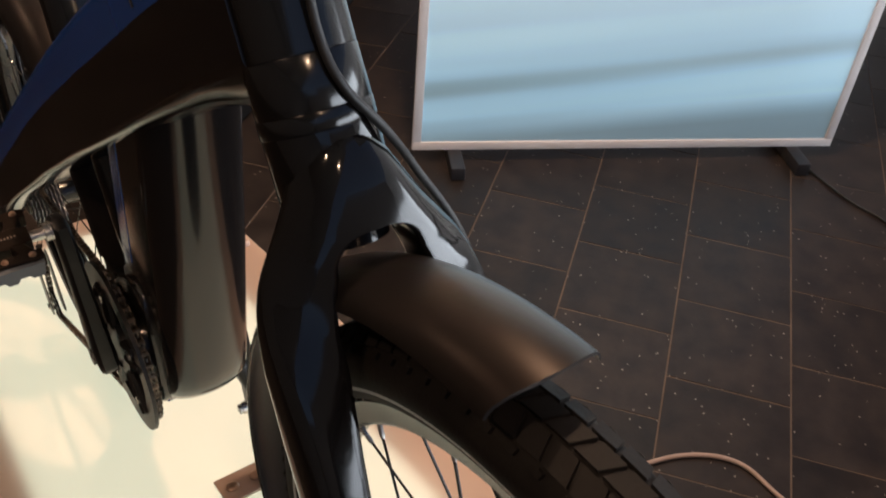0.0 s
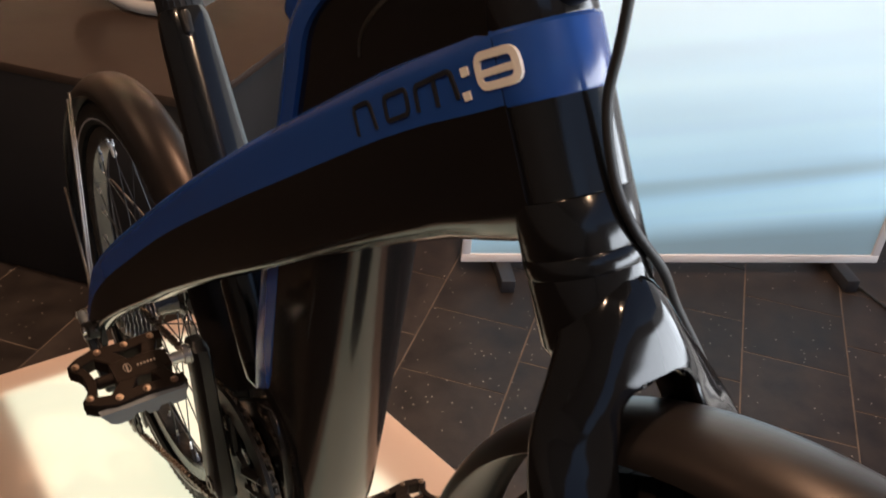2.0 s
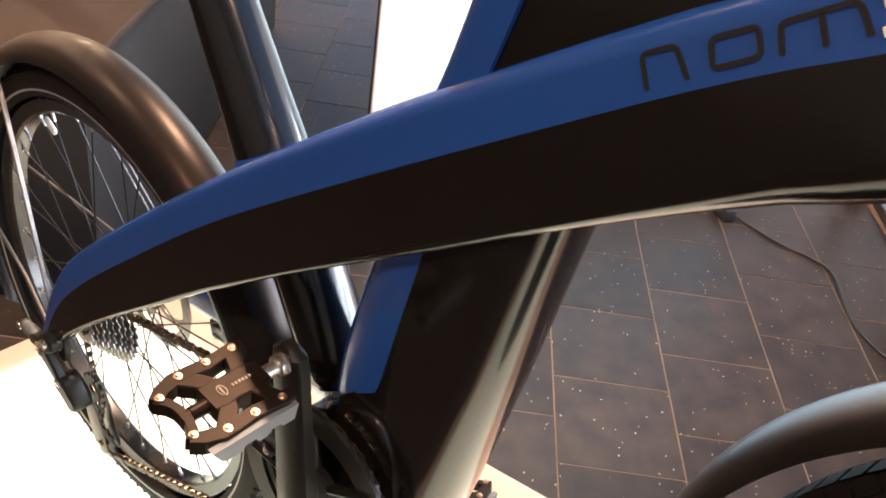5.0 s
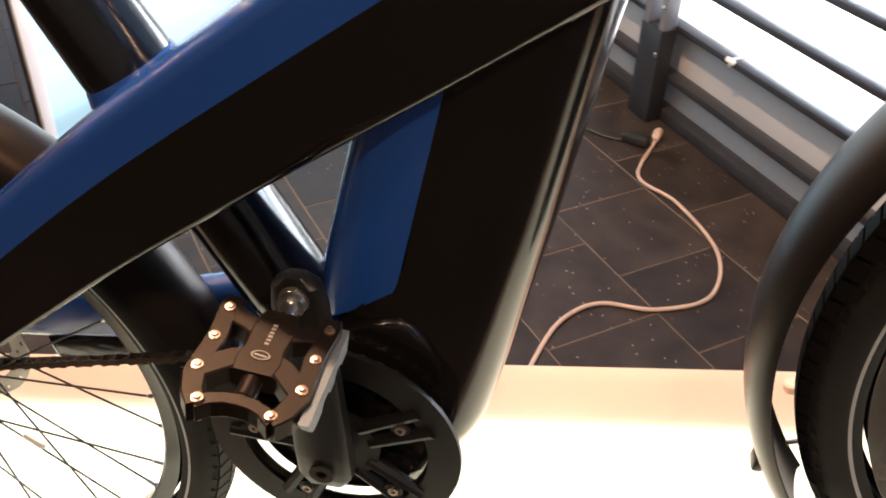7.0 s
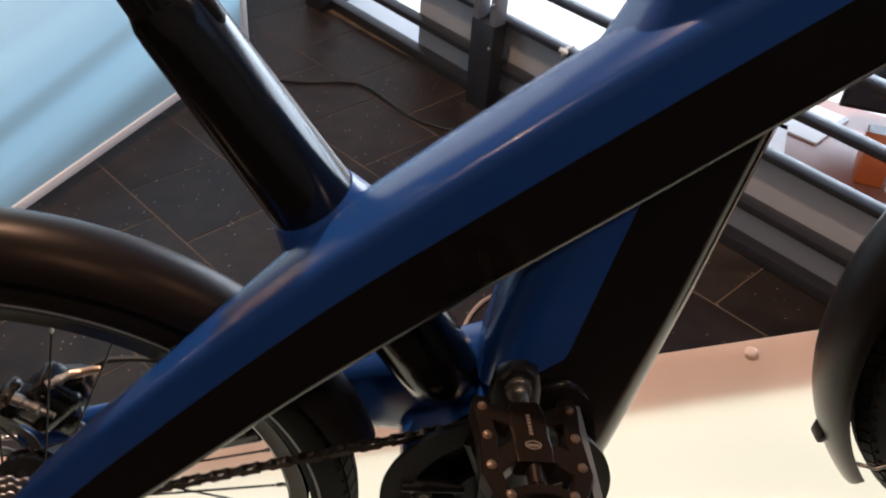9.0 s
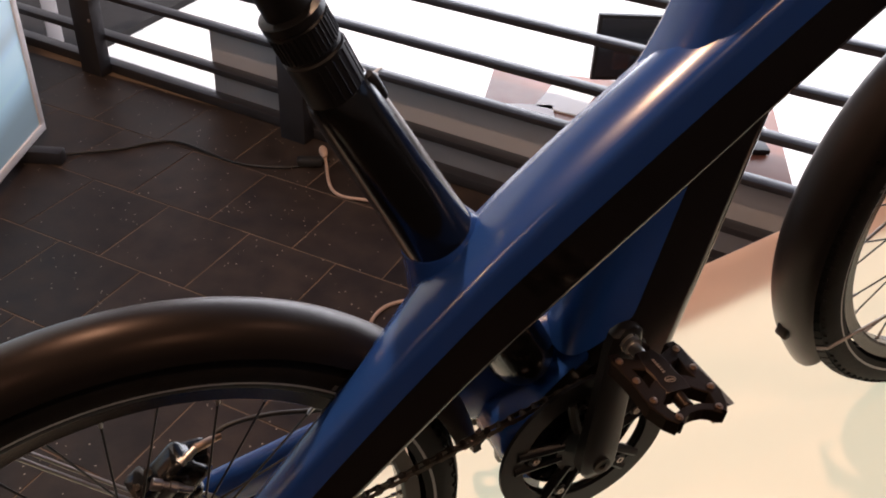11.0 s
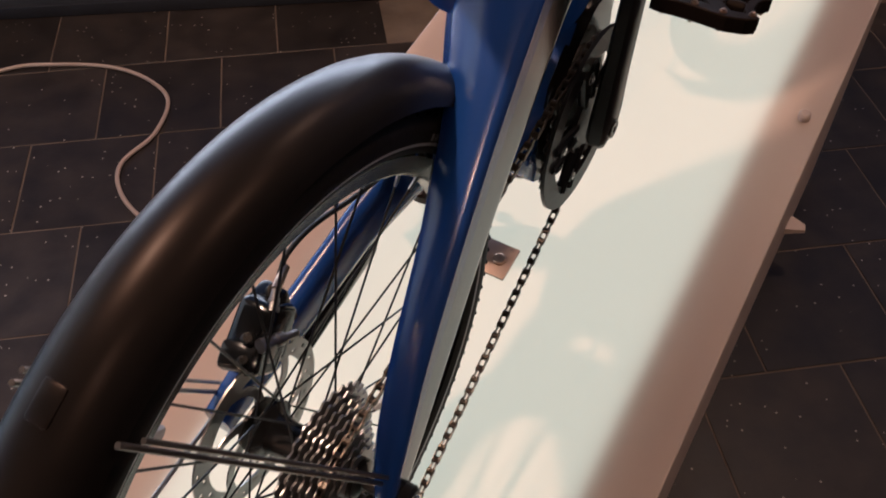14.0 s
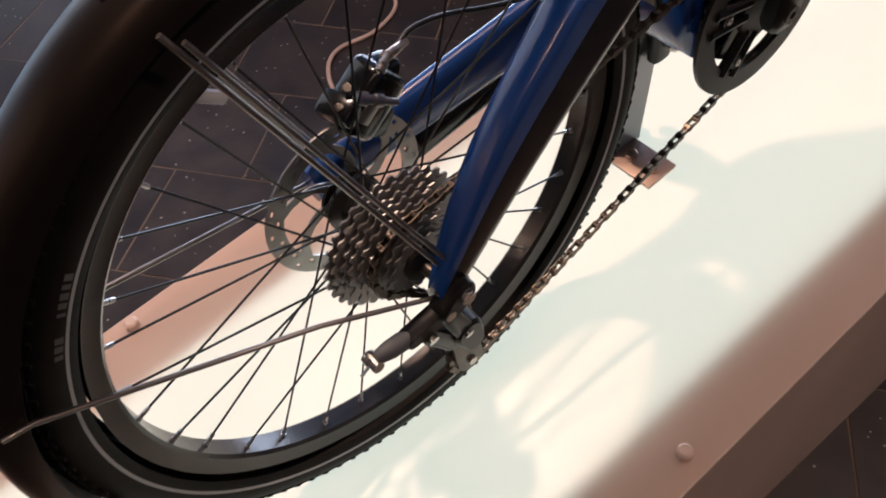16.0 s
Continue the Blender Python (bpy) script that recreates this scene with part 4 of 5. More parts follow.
# ---- wheels ----
def make_wheel(name, hub, rotor_side, hub_half, flange):
    """flange: how far the right flange stands from the middle; it makes room for the cogs."""
    bm = bmesh.new()
    R = 0.2415
    revolve(bm, hub, [(R, -0.0095), (R, 0.0095), (R + 0.003, 0.0125), (R + 0.016, 0.0145), (R + 0.0175, 0.0150), (R + 0.0175, 0.0125), (R + 0.012, 0.011),
                      (R + 0.012, -0.011), (R + 0.0175, -0.0125), (R + 0.0175, -0.0150), (R + 0.016, -0.0145), (R + 0.003, -0.0125), (R, -0.0095)], 120)
    wheel = part(name, bm, M_RIM, bike, "black alloy rim", smooth=30)
    # tyre: bead, side wall with a reflecting ring, tread
    mats = []
    pts = []
    for k in range(41):
        a = radians(-128 + 256 * k / 40)
        pts.append((0.2785 + 0.0250 * math.cos(a), 0.0252 * math.sin(a)))
    for (r0, y0), (r1, y1) in zip(pts, pts[1:]):
        mid = (r0 + r1) / 2
        mats.append(1 if 0.2705 < mid < 0.2745 else 0)
    bm = bmesh.new()
    revolve(bm, hub, pts, 144, mats=mats)
    tyre = part("tyre", bm, [M_RUBBER, M_STRIPE], wheel, "black road tyre with a reflecting side stripe", smooth=60)
    # tread: three rows of slanted pads with narrow grooves between them, and lugs at the shoulders
    bm = bmesh.new()
    n = 108
    def at(a, th, dr):
        r = 0.2785 + (0.0250 + dr) * math.cos(th)
        return hub + Vector((r * math.cos(a), (0.0252 + dr) * math.sin(th), r * math.sin(a)))
    def block(corners, dr):
        lo, hi = [bm.verts.new(at(a, th, 0.0)) for a, th in corners], [bm.verts.new(at(a, th, dr)) for a, th in corners]
        bm.faces.new(hi)
        for i in range(len(lo)):
            k = (i + 1) % len(lo)
            bm.faces.new((lo[i], lo[k], hi[k], hi[i]))
    step = 2 * math.pi / n
    for k in range(n):
        for row in range(3):
            a, th = step * (k + 0.5 * (row % 2)), (row - 1) * 0.53
            lean = 0.13 * step * (-1 if row % 2 else 1)
            block([(a - 0.42 * step - lean, th - 0.225), (a + 0.42 * step - lean, th - 0.225), (a + 0.42 * step + lean, th + 0.225), (a - 0.42 * step + lean, th + 0.225)], 0.0024)
        for s in (-1, 1):
            a = step * (k + 0.25)
            block([(a - 0.12 * step, s * 0.84), (a + 0.10 * step, s * 0.84), (a + 0.16 * step, s * 0.98), (a - 0.06 * step, s * 0.98)], 0.0024)
    t = part("tread", bm, M_RUBBER, wheel, "slanted block tread", smooth=0)
    t["kind"] = "stuff"
    # maker's words on the side walls as plain grey bars
    for a0 in (2.45, 4.9, 0.5):
        for k, wd in enumerate((1, 0.7, 1, 0.9, 0.5, 1, 1, 0.8)):
            c, w = a0 + 0.026 * k + (0.05 if k > 4 else 0), 0.009 * wd
            for s in (-1, 1):
                bm = bmesh.new()
                block([(c - w, s * 1.72), (c + w, s * 1.72), (c + w, s * 1.50), (c - w, s * 1.50)], 0.0004)
                part("side_mark", bm, M_MARK, wheel, smooth=0)
    # hub shell with flanges
    bm = bmesh.new()
    h = hub_half
    revolve(bm, hub, [(0.004, -h - 0.018), (0.0085, -h - 0.018), (0.0085, -flange - 0.004), (0.014, -flange - 0.002), (0.027, -flange), (0.0275, 0.004 - flange), (0.018, 0.009 - flange), (0.016, 0.004),
                      (0.018, h - 0.009), (0.0275, h - 0.004), (0.027, h), (0.014, h + 0.002), (0.0085, h + 0.004), (0.0085, h + 0.018), (0.004, h + 0.018)], 40)
    part("hub", bm, M_RIM, wheel, "black metal hub", smooth=35)
    # spokes, crossed, with nipples
    n = 32
    for k in range(n):
        a = 2 * math.pi * (k + 0.42) / n
        s = -1 if k % 2 else 1
        lead = (1 if (k // 2) % 2 else -1) * radians(66)
        p0 = hub + Vector((0.0245 * math.cos(a + lead), h - 0.002 if s > 0 else 0.002 - flange, 0.0245 * math.sin(a + lead)))
        p1 = hub + Vector((R * math.cos(a), s * 0.002, R * math.sin(a)))
        d = (p0 - p1).normalized()
        bm = bmesh.new()
        tube(bm, [p0, p1], 0.00105, 6)
        part("spoke", bm, M_SPOKE, wheel)
        bm = bmesh.new()
        tube(bm, [p1, p1 + d * 0.002, p1 + d * 0.0022, p1 + d * 0.010, p1 + d * 0.012], [0.0028, 0.0026, 0.0019, 0.0019, 0.0013], 6)
        part("nipple", bm, M_STEEL, wheel, smooth=40)
    # brake rotor
    y = rotor_side * (h + 0.010)
    bm = bmesh.new()
    steps = (0.0625, 0.0660, 0.0695, 0.0730, 0.0765, 0.0800)
    n = 144
    rows = revolve(bm, hub + Vector((0, y, 0)), [(r, -0.0009) for r in steps] + [(r, 0.0009) for r in steps[::-1]] + [(steps[0], -0.0009)], n)
    holes = []
    for k in range(n):
        for i in (1, 9) if k % 8 in (0, 1) else (3, 7) if k % 8 in (4, 5) else ():
            p, q = rows[k], rows[(k + 1) % n]
            holes += [f for f in p[i].link_faces if q[i + 1] in f.verts]
    bmesh.ops.delete(bm, geom=holes, context="FACES_ONLY")
    part("brake_rotor", bm, M_ROTOR, wheel, "drilled steel brake rotor", smooth=35)
    for k in range(6):
        # flat swept arms between the carrier and the ring
        rings = []
        for q in range(6):
            f = q / 5
            a, r = 2 * math.pi * k / 6 + 0.62 * f ** 1.5, 0.020 + 0.0438 * f
            w = (0.0062 - 0.0062 * f + 0.0070 * f * f) / r
            rings.append([hub + Vector((r * math.cos(a + g), y + t, r * math.sin(a + g))) for g, t in ((-w, -0.0008), (w, -0.0008), (w, 0.0008), (-w, 0.0008))])
        bm = bmesh.new()
        loft(bm, rings)
        part("rotor_arm", bm, M_ROTOR, wheel, smooth=0)
    bm = bmesh.new()
    disc_y(bm, hub + Vector((0, y, 0)), 0.024, 0.003, 32)
    part("rotor_carrier", bm, M_DARKSTEEL, wheel, smooth=35)
    return wheel


rear = make_wheel("rear_wheel", HUB_R, 1, 0.034, 0.020)
frontw = make_wheel("front_wheel", HUB_F, 1, 0.034, 0.034)


REFL = (-0.083, 0.0, 0.514)
for wheel, c, a in ((rear, Vector((0.088, -0.010, 0.220)), 45), (rear, Vector(REFL), 40)):
    bm = bmesh.new()
    box(bm, c, (0.024, 0.006, 0.010), 0.003, pose(0, 0, 0, 0, a, 0))
    part("spoke_reflector", bm, M_CLEAR, wheel, "small clear spoke reflector")


# ---- fenders ----
def fender(name, hub, a0, a1, R, half=0.0335, label="", deep=0.030, swell=0.0, first_end=0.075):
    """deep: how far the sides come down; swell: how far the middle stands off from the tyre."""
    bm = bmesh.new()
    prof = []
    for k in range(15):
        th = radians(-84 + 168 * k / 14)
        prof.append((R - deep + deep * math.cos(th), half * math.sin(th) / math.sin(radians(84))))
    inner = [(r - 0.0022 * max(0.3, math.cos(radians(-84 + 168 * k / 14))), y * 0.955) for k, (r, y) in enumerate(prof)][::-1]
    n = 64
    rows = revolve(bm, hub, prof + inner + prof[:1], n, a0, a1)
    for r in (rows[0], rows[-1]):
        bm.faces.new(r[:-1])
    for k, row in enumerate(rows):
        a = a0 + (a1 - a0) * k / n
        for v in row:
            v.co += Vector((math.cos(a), 0, math.sin(a))) * (swell * math.sin(math.pi * k / n))
    # draw the ends in a little, so that they run out round
    for i in range(7):
        for r, sgn, draw in ((rows[i], 1, first_end), (rows[-1 - i], -1, 0.075)):
            for v in r:
                d = v.co - hub
                w = (1 - min(1, abs(v.co.y) / half) ** 2) * (1 - i / 7) ** 1.5
                ang, rad = math.atan2(d.z, d.x), math.hypot(d.x, d.z)
                if ang < -1.6:
                    ang += 2 * math.pi
                ang -= sgn * draw * w
                v.co = hub + Vector((rad * math.cos(ang), d.y, rad * math.sin(ang)))
    return part(name, bm, M_FENDER, bike, label, smooth=50)


f_rear = fender("rear_fender", HUB_R, radians(8), radians(196), 0.331, label="satin black rear fender")
f_front = fender("front_fender", HUB_F, radians(88.5), radians(201), 0.331, label="satin black front fender", deep=0.018, swell=0.016, first_end=0.030)


def rod(name, pts, r, mat, parent, n=8, label=""):
    bm = bmesh.new()
    tube(bm, pts, r, n)
    return part(name, bm, mat, parent, label, smooth=60)


for s in (-1, 1):
    rod("fender_stay", [(0.012, s * 0.088, 0.296), (-0.105, s * 0.036, 0.599)], 0.0021, M_STAY, bike, label="thin metal fender stay")
    rod("fender_stay", [(0.018, s * 0.092, 0.300), (-0.096, s * 0.042, 0.592)], 0.0019, M_STAY, bike, label="thin metal fender stay")
    rod("fender_stay", [(0.010, s * 0.090, 0.286), (-0.10, s * 0.066, 0.335), (-0.285, s * 0.037, 0.404), (-0.305, s * 0.034, 0.404)], 0.0021, M_STAY, bike, label="thin metal fender stay")
    rod("fender_stay", [(1.055, s * 0.070, 0.300), (0.775, s * 0.036, 0.214), (0.760, s * 0.030, 0.217)], 0.0021, M_STAY, bike, label="thin metal fender stay")
bm = bmesh.new()
box(bm, (-0.106, 0, 0.613), (0.024, 0.017, 0.009), 0.003, pose(0, 0, 0, 0, -19, 0))
part("fender_clip", bm, M_FENDER, f_rear, "small dark clip")
bm = bmesh.new()
box(bm, (0.737, 0, 0.234), (0.009, 0.018, 0.018), 0.003, pose(0, 0, 0, 0, 15, 0))
part("fender_clip", bm, M_FENDER, f_front, "small dark clip")

# ---- left chain stay ----
bm = bmesh.new()
loft(bm, [oval((x, y, z), 0.012 + max(0, x - 0.25) * 0.10, h, 20, 2.6, Matrix.Rotation(radians(90), 3, "Z") @ Matrix.Rotation(radians(90), 3, "X")) for x, y, z, h in
          ((-0.015, 0.075, 0.303, 0.018), (0.02, 0.074, 0.308, 0.024), (0.10, 0.070, 0.312, 0.028), (0.20, 0.066, 0.318, 0.031), (0.30, 0.054, 0.327, 0.040), (0.35, 0.044, 0.333, 0.050), (0.40, 0.030, 0.342, 0.058), (0.45, 0.022, 0.352, 0.060))])
stay = part("chain_stay", bm, M_BLUE, bike, "blue left chain stay", smooth=60)
bm = bmesh.new()
box(bm, (0.15, 0.070, 0.275), (0.13, 0.020, 0.034), 0.009, pose(0, 0, 0, 0, -3, 0), 3)
part("stay_guard", bm, M_BLACK, stay, "black insert under the stay")

# ---- cranks, chainring, pedals ----
ring_c = BB + Vector((0, -0.059, 0))
bm = bmesh.new()
disc_y(bm, ring_c, 0.0985, 0.004, 72, 0.0735)
for k in range(5):
    a = 2 * math.pi * k / 5 + 0.35
    for da in (-0.13, 0.13):
        tube(bm, [ring_c + Vector((0.030 * math.cos(a + da * 2), 0, 0.030 * math.sin(a + da * 2))), ring_c + Vector((0.083 * math.cos(a + da), 0, 0.077 * math.sin(a + da)))], 0.0056, 8)
    tube(bm, [ring_c + Vector((0.062 * math.cos(a), -0.004, 0.062 * math.sin(a))), ring_c + Vector((0.062 * math.cos(a), 0.004, 0.062 * math.sin(a)))], 0.0075, 12)
disc_y(bm, ring_c, 0.036, 0.006, 40)
chainring = part("chain_guard", bm, M_PLASTIC, bike, "black open chain guard ring", smooth=35)
bm = bmesh.new()
n = 42
cc = ring_c + Vector((0, 0.007, 0))
rows = []
for k in range(n * 4):
    a = 2 * math.pi * k / (n * 4)
    r = 0.0905 if k % 4 in (0, 1) else 0.0855
    rows.append([bm.verts.new(cc + Vector((q * math.cos(a), y, q * math.sin(a)))) for q, y in ((0.072, -0.001), (r, -0.001), (r, 0.001), (0.072, 0.001))])
for k in range(len(rows)):
    p, q = rows[k], rows[(k + 1) % len(rows)]
    for i in range(4):
        bm.faces.new((p[i], p[(i + 1) % 4], q[(i + 1) % 4], q[i]))
part("chainring", bm, M_DARKSTEEL, chainring, "toothed steel chainring", smooth=0)
for k in range(5):
    a = 2 * math.pi * k / 5 + 0.35
    bm = bmesh.new()
    disc_y(bm, ring_c + Vector((0.062 * math.cos(a), -0.0045, 0.062 * math.sin(a))), 0.0042, 0.003, 14, 0.0018)
    part("ring_bolt", bm, M_STEEL, chainring)


def crank(end, y0, y1, label):
    b, e = Vector((BB.x, y0, BB.z)), Vector((end.x, y1, end.z))
    d = (e - b).normalized()
    side = Vector((d.z, 0, -d.x))
    bm = bmesh.new()
    rings = []
    L = (e - b).length
    for s, w, t in ((-0.0215, 0.008, 0.006), (-0.018, 0.015, 0.009), (-0.008, 0.0205, 0.0105), (0.02, 0.0205, 0.0105), (0.06, 0.0195, 0.009), (L - 0.04, 0.0180, 0.008), (L - 0.01, 0.0178, 0.008), (L + 0.008, 0.0150, 0.0075), (L + 0.015, 0.006, 0.005)):
        c = b + d * s
        rings.append([c + side * (w * x) + Vector((0, t * y, 0)) for x, y in ((-1, -0.6), (-0.75, -1), (0.75, -1), (1, -0.6), (1, 0.6), (0.75, 1), (-0.75, 1), (-1, 0.6))])
    loft(bm, rings)
    return part("crank", bm, M_PLASTIC, bike, label, smooth=40)


PED = Vector((0.455, -0.088, 0.466))
cr = crank(PED, -0.078, -0.086, "black crank arm")
bm = bmesh.new()
disc_y(bm, Vector((BB.x, -0.0895, BB.z)), 0.0095, 0.003, 24, 0.004)
part("crank_bolt", bm, M_DARKSTEEL, cr)
LP = Vector((2 * BB.x - PED.x, 0.088, 2 * BB.z - PED.z))
crl = crank(LP, 0.066, 0.086, "black crank arm")


def pedal(axle, s, pitch):
    """A flat cage pedal outboard of the crank's end; s: -1 for the right side."""
    m = Matrix.Translation(axle) @ pose(0, 0, 0, 0, pitch, 0)
    def w(x, y, z):
        return m @ Vector((x, s * y, z))
    def bar(bm, pts, h, wd):
        """A bar along (x, y) points, 2 h high; wd: half its width at each point."""
        rings = []
        for i, (x, y) in enumerate(pts):
            x0, y0 = pts[max(i - 1, 0)]
            x1, y1 = pts[min(i + 1, len(pts) - 1)]
            t = Vector((x1 - x0, y1 - y0, 0)).normalized()
            k = wd[i] if isinstance(wd, tuple) else wd
            rings.append([w(x - t.y * a * k, y + t.x * a * k, b * h) for a, b in ((-1, -0.86), (-0.86, -1), (0.86, -1), (1, -0.86), (1, 0.86), (0.86, 1), (-0.86, 1), (-1, 0.86))])
        loft(bm, rings)
    bm = bmesh.new()
    bar(bm, [(0, 0.026), (0, 0.034), (0, 0.040), (0, 0.056), (0, 0.066), (0, 0.076)], 0.0072, (0.0100, 0.0125, 0.0140, 0.0125, 0.0145, 0.0125))
    p = part("pedal", bm, M_PEDAL, bike, "black cage pedal with pins, warm light's brown put into its colour", smooth=18)
    bm = bmesh.new()
    tube(bm, [w(0, y, 0) for y in (0.074, 0.090, 0.0905, 0.094, 0.0945)], [0.0060, 0.0058, 0.0050, 0.0050, 0.0036], 16)
    part("end_cap", bm, M_PEDAL, p, smooth=40)
    for sg in (-1, 1):
        for name, line, h, wd in (("cage_bar", ((0.0300, 0.022), (0.0308, 0.030), (0.0300, 0.044), (0.0288, 0.056), (0.0300, 0.070), (0.0302, 0.084), (0.0260, 0.097), (0.0205, 0.105)), 0.0070, (0.0054, 0.0066, 0.0058, 0.0062, 0.0058, 0.0066, 0.0060, 0.0052)),
                                  ("cage_web", ((0.0060, 0.042), (0.0160, 0.0385), (0.0290, 0.0335)), 0.0069, (0.0075, 0.0062, 0.0072)),
                                  ("cage_web", ((0.0040, 0.0640), (0.0150, 0.0680), (0.0290, 0.0800)), 0.0069, (0.0085, 0.0070, 0.0078)),
                                  ("cage_web", ((0.0000, 0.0955), (0.0080, 0.0962), (0.0150, 0.0988), (0.0225, 0.1040)), 0.0060, (0.0040, 0.0038, 0.0040, 0.0050))):
            bm = bmesh.new()
            bar(bm, [(sg * x, y) for x, y in line], h, wd)
            part(name, bm, M_PEDAL, p, smooth=18)
        for x, y in ((0.0305, 0.0316), (0.0300, 0.0561), (0.0300, 0.0800), (0.0205, 0.1020)):
            for h in (1, -1):
                bm = bmesh.new()
                tube(bm, [w(sg * x, y, h * q) for q in (0.0062, 0.0080, 0.0081, 0.0096, 0.0098)], [0.0036, 0.0034, 0.0022, 0.0021, 0.0012], 8)
                part("pin", bm, M_COPPER, p, "pale copper pin" if h > 0 else "", 40)
    # grey reflector along the front bar, its foot cut into teeth
    bm = bmesh.new()
    prof = ((0.024, 0.0035), (0.100, 0.0035), (0.092, -0.0100), (0.086, -0.0135), (0.074, -0.0135), (0.071, -0.0085), (0.062, -0.0085), (0.059, -0.0135), (0.051, -0.0135), (0.048, -0.0085), (0.040, -0.0085), (0.037, -0.0125), (0.026, -0.0125))
    loft(bm, [[w(x, y, z) for y, z in prof] for x in (0.0345, 0.0352, 0.0398, 0.0405)])
    part("reflector", bm, M_DULL, p, "grey toothed pedal reflector", 30)
    bm = bmesh.new()
    tube(bm, [w(0, y, 0) for y in (0.004, 0.0075, 0.0078, 0.0125, 0.0128, 0.030)], [0.0098, 0.0098, 0.0088, 0.0088, 0.0058, 0.0056], 20)
    part("axle", bm, M_STEEL, p, "bright steel axle with a collar")
    # maker's mark as plain bars and an oval ring
    for i in range(6):
        bm = bmesh.new()
        loft(bm, [[w(x, 0.0385 + 0.0030 * i + y, z) for x, y in ((-0.0012, -0.0008), (0.0012, -0.0008), (0.0012, 0.0008), (-0.0012, 0.0008))] for z in (0.0074, 0.0080)])
        part("mark", bm, M_STAMP, p, "small pale mark", 0)
    bm = bmesh.new()
    loop = [(math.cos(2 * math.pi * q / 20), math.sin(2 * math.pi * q / 20)) for q in range(20)]
    loft(bm, [[w(k * 0.0056 * a, 0.0630 + k * 0.0034 * b, z) for a, b in loop] for k, z in ((1.0, 0.0076), (1.0, 0.0080), (0.84, 0.0080), (0.84, 0.0076))], cap=False)
    bar(bm, [(-0.0036, 0.0630), (0.0036, 0.0634)], 0.0080, 0.0007)
    part("mark", bm, M_STAMP, p, "small pale oval mark", 0)


pedal(PED, -1, 17.5)
pedal(LP, 1, 0)

# ---- cassette, derailleur, chain ----
for k in range(9):
    teeth = 32 - int(k * 2.6)
    r = 0.0020 * teeth + 0.003
    y = -0.021 - 0.0042 * k
    bm = bmesh.new()
    rows = []
    for i in range(teeth * 4):
        a = 2 * math.pi * i / (teeth * 4) + 0.1 * k
        q = r + (0.0018 if i % 4 in (0, 1) else -0.0022)
        rows.append([bm.verts.new(HUB_R + Vector((v * math.cos(a), yy, v * math.sin(a)))) for v, yy in ((r * 0.62, y - 0.0009), (q, y - 0.0009), (q, y + 0.0009), (r * 0.62, y + 0.0009))])
    for i in range(len(rows)):
        p, q = rows[i], rows[(i + 1) % len(rows)]
        for j in range(4):
            bm.faces.new((p[j], p[(j + 1) % 4], q[(j + 1) % 4], q[j]))
    for i in range(5):
        a = 2 * math.pi * i / 5 + 0.3 * k
        tube(bm, [HUB_R + Vector((0.012 * math.cos(a), y, 0.012 * math.sin(a))), HUB_R + Vector((r * 0.66 * math.cos(a + .15), y, r * 0.66 * math.sin(a + .15)))], 0.0018, 6)
    part("cog", bm, M_COG, rear, "steel cog" if k == 0 else "", 0)
bm = bmesh.new()
revolve(bm, HUB_R, [(0.0175, -0.018), (0.0175, -0.060), (0.006, -0.063), (0.006, -0.085)], 32)
part("freehub", bm, M_DARKSTEEL, rear)

hanger = plate(smooth2([(-0.010, 0.312), (0.014, 0.312), (0.020, 0.296), (0.012, 0.270), (-0.002, 0.268), (-0.010, 0.290)], 3), -0.088, -0.080, 0.002, 2)
derail = part("rear_derailleur", hanger, M_PLASTIC, bike, "black rear derailleur", smooth=40)


def derailleur_piece(name, a, b, w0, w1, thick, mat=M_PLASTIC, label=""):
    """A tapered link with rounded ends from a to b, in the plane of the wheel; thick: its depth across."""
    a, b = Vector(a), Vector(b)
    d = Vector((b.x - a.x, 0, b.z - a.z)).normalized()
    side = Vector((d.z, 0, -d.x))
    line = []
    for c, r, t0 in ((a, w0, 90), (b, w1, -90)):
        line += [c + d * (r * math.cos(radians(t0 + 30 * k))) + side * (r * math.sin(radians(t0 + 30 * k))) for k in range(7)]
    bm = bmesh.new()
    rings = []
    for k, y in ((0.78, -0.5), (1.0, -0.36), (1.0, 0.36), (0.78, 0.5)):
        rings.append([(a if i < 7 else b) + (p - (a if i < 7 else b)) * k + Vector((0, y * thick, 0)) for i, p in enumerate(line)])
    loft(bm, rings)
    return part(name, bm, mat, derail, label, smooth=40)


derailleur_piece("knuckle", (0.006, -0.094, 0.298), (-0.010, -0.095, 0.290), 0.0125, 0.0105, 0.020)
derailleur_piece("upper_link", (-0.012, -0.099, 0.290), (0.004, -0.094, 0.238), 0.0085, 0.0095, 0.010)
derailleur_piece("lower_link", (-0.030, -0.093, 0.272), (-0.006, -0.088, 0.226), 0.0080, 0.0090, 0.012)
derailleur_piece("cable_arm", (-0.012, -0.093, 0.286), (-0.046, -0.091, 0.281), 0.0095, 0.0065, 0.016)
derailleur_piece("cage_knuckle", (0.006, -0.088, 0.236), (0.012, -0.084, 0.212), 0.0150, 0.0125, 0.026)
P1, P2 = Vector((0.012, -0.064, 0.218)), Vector((0.018, -0.065, 0.142))
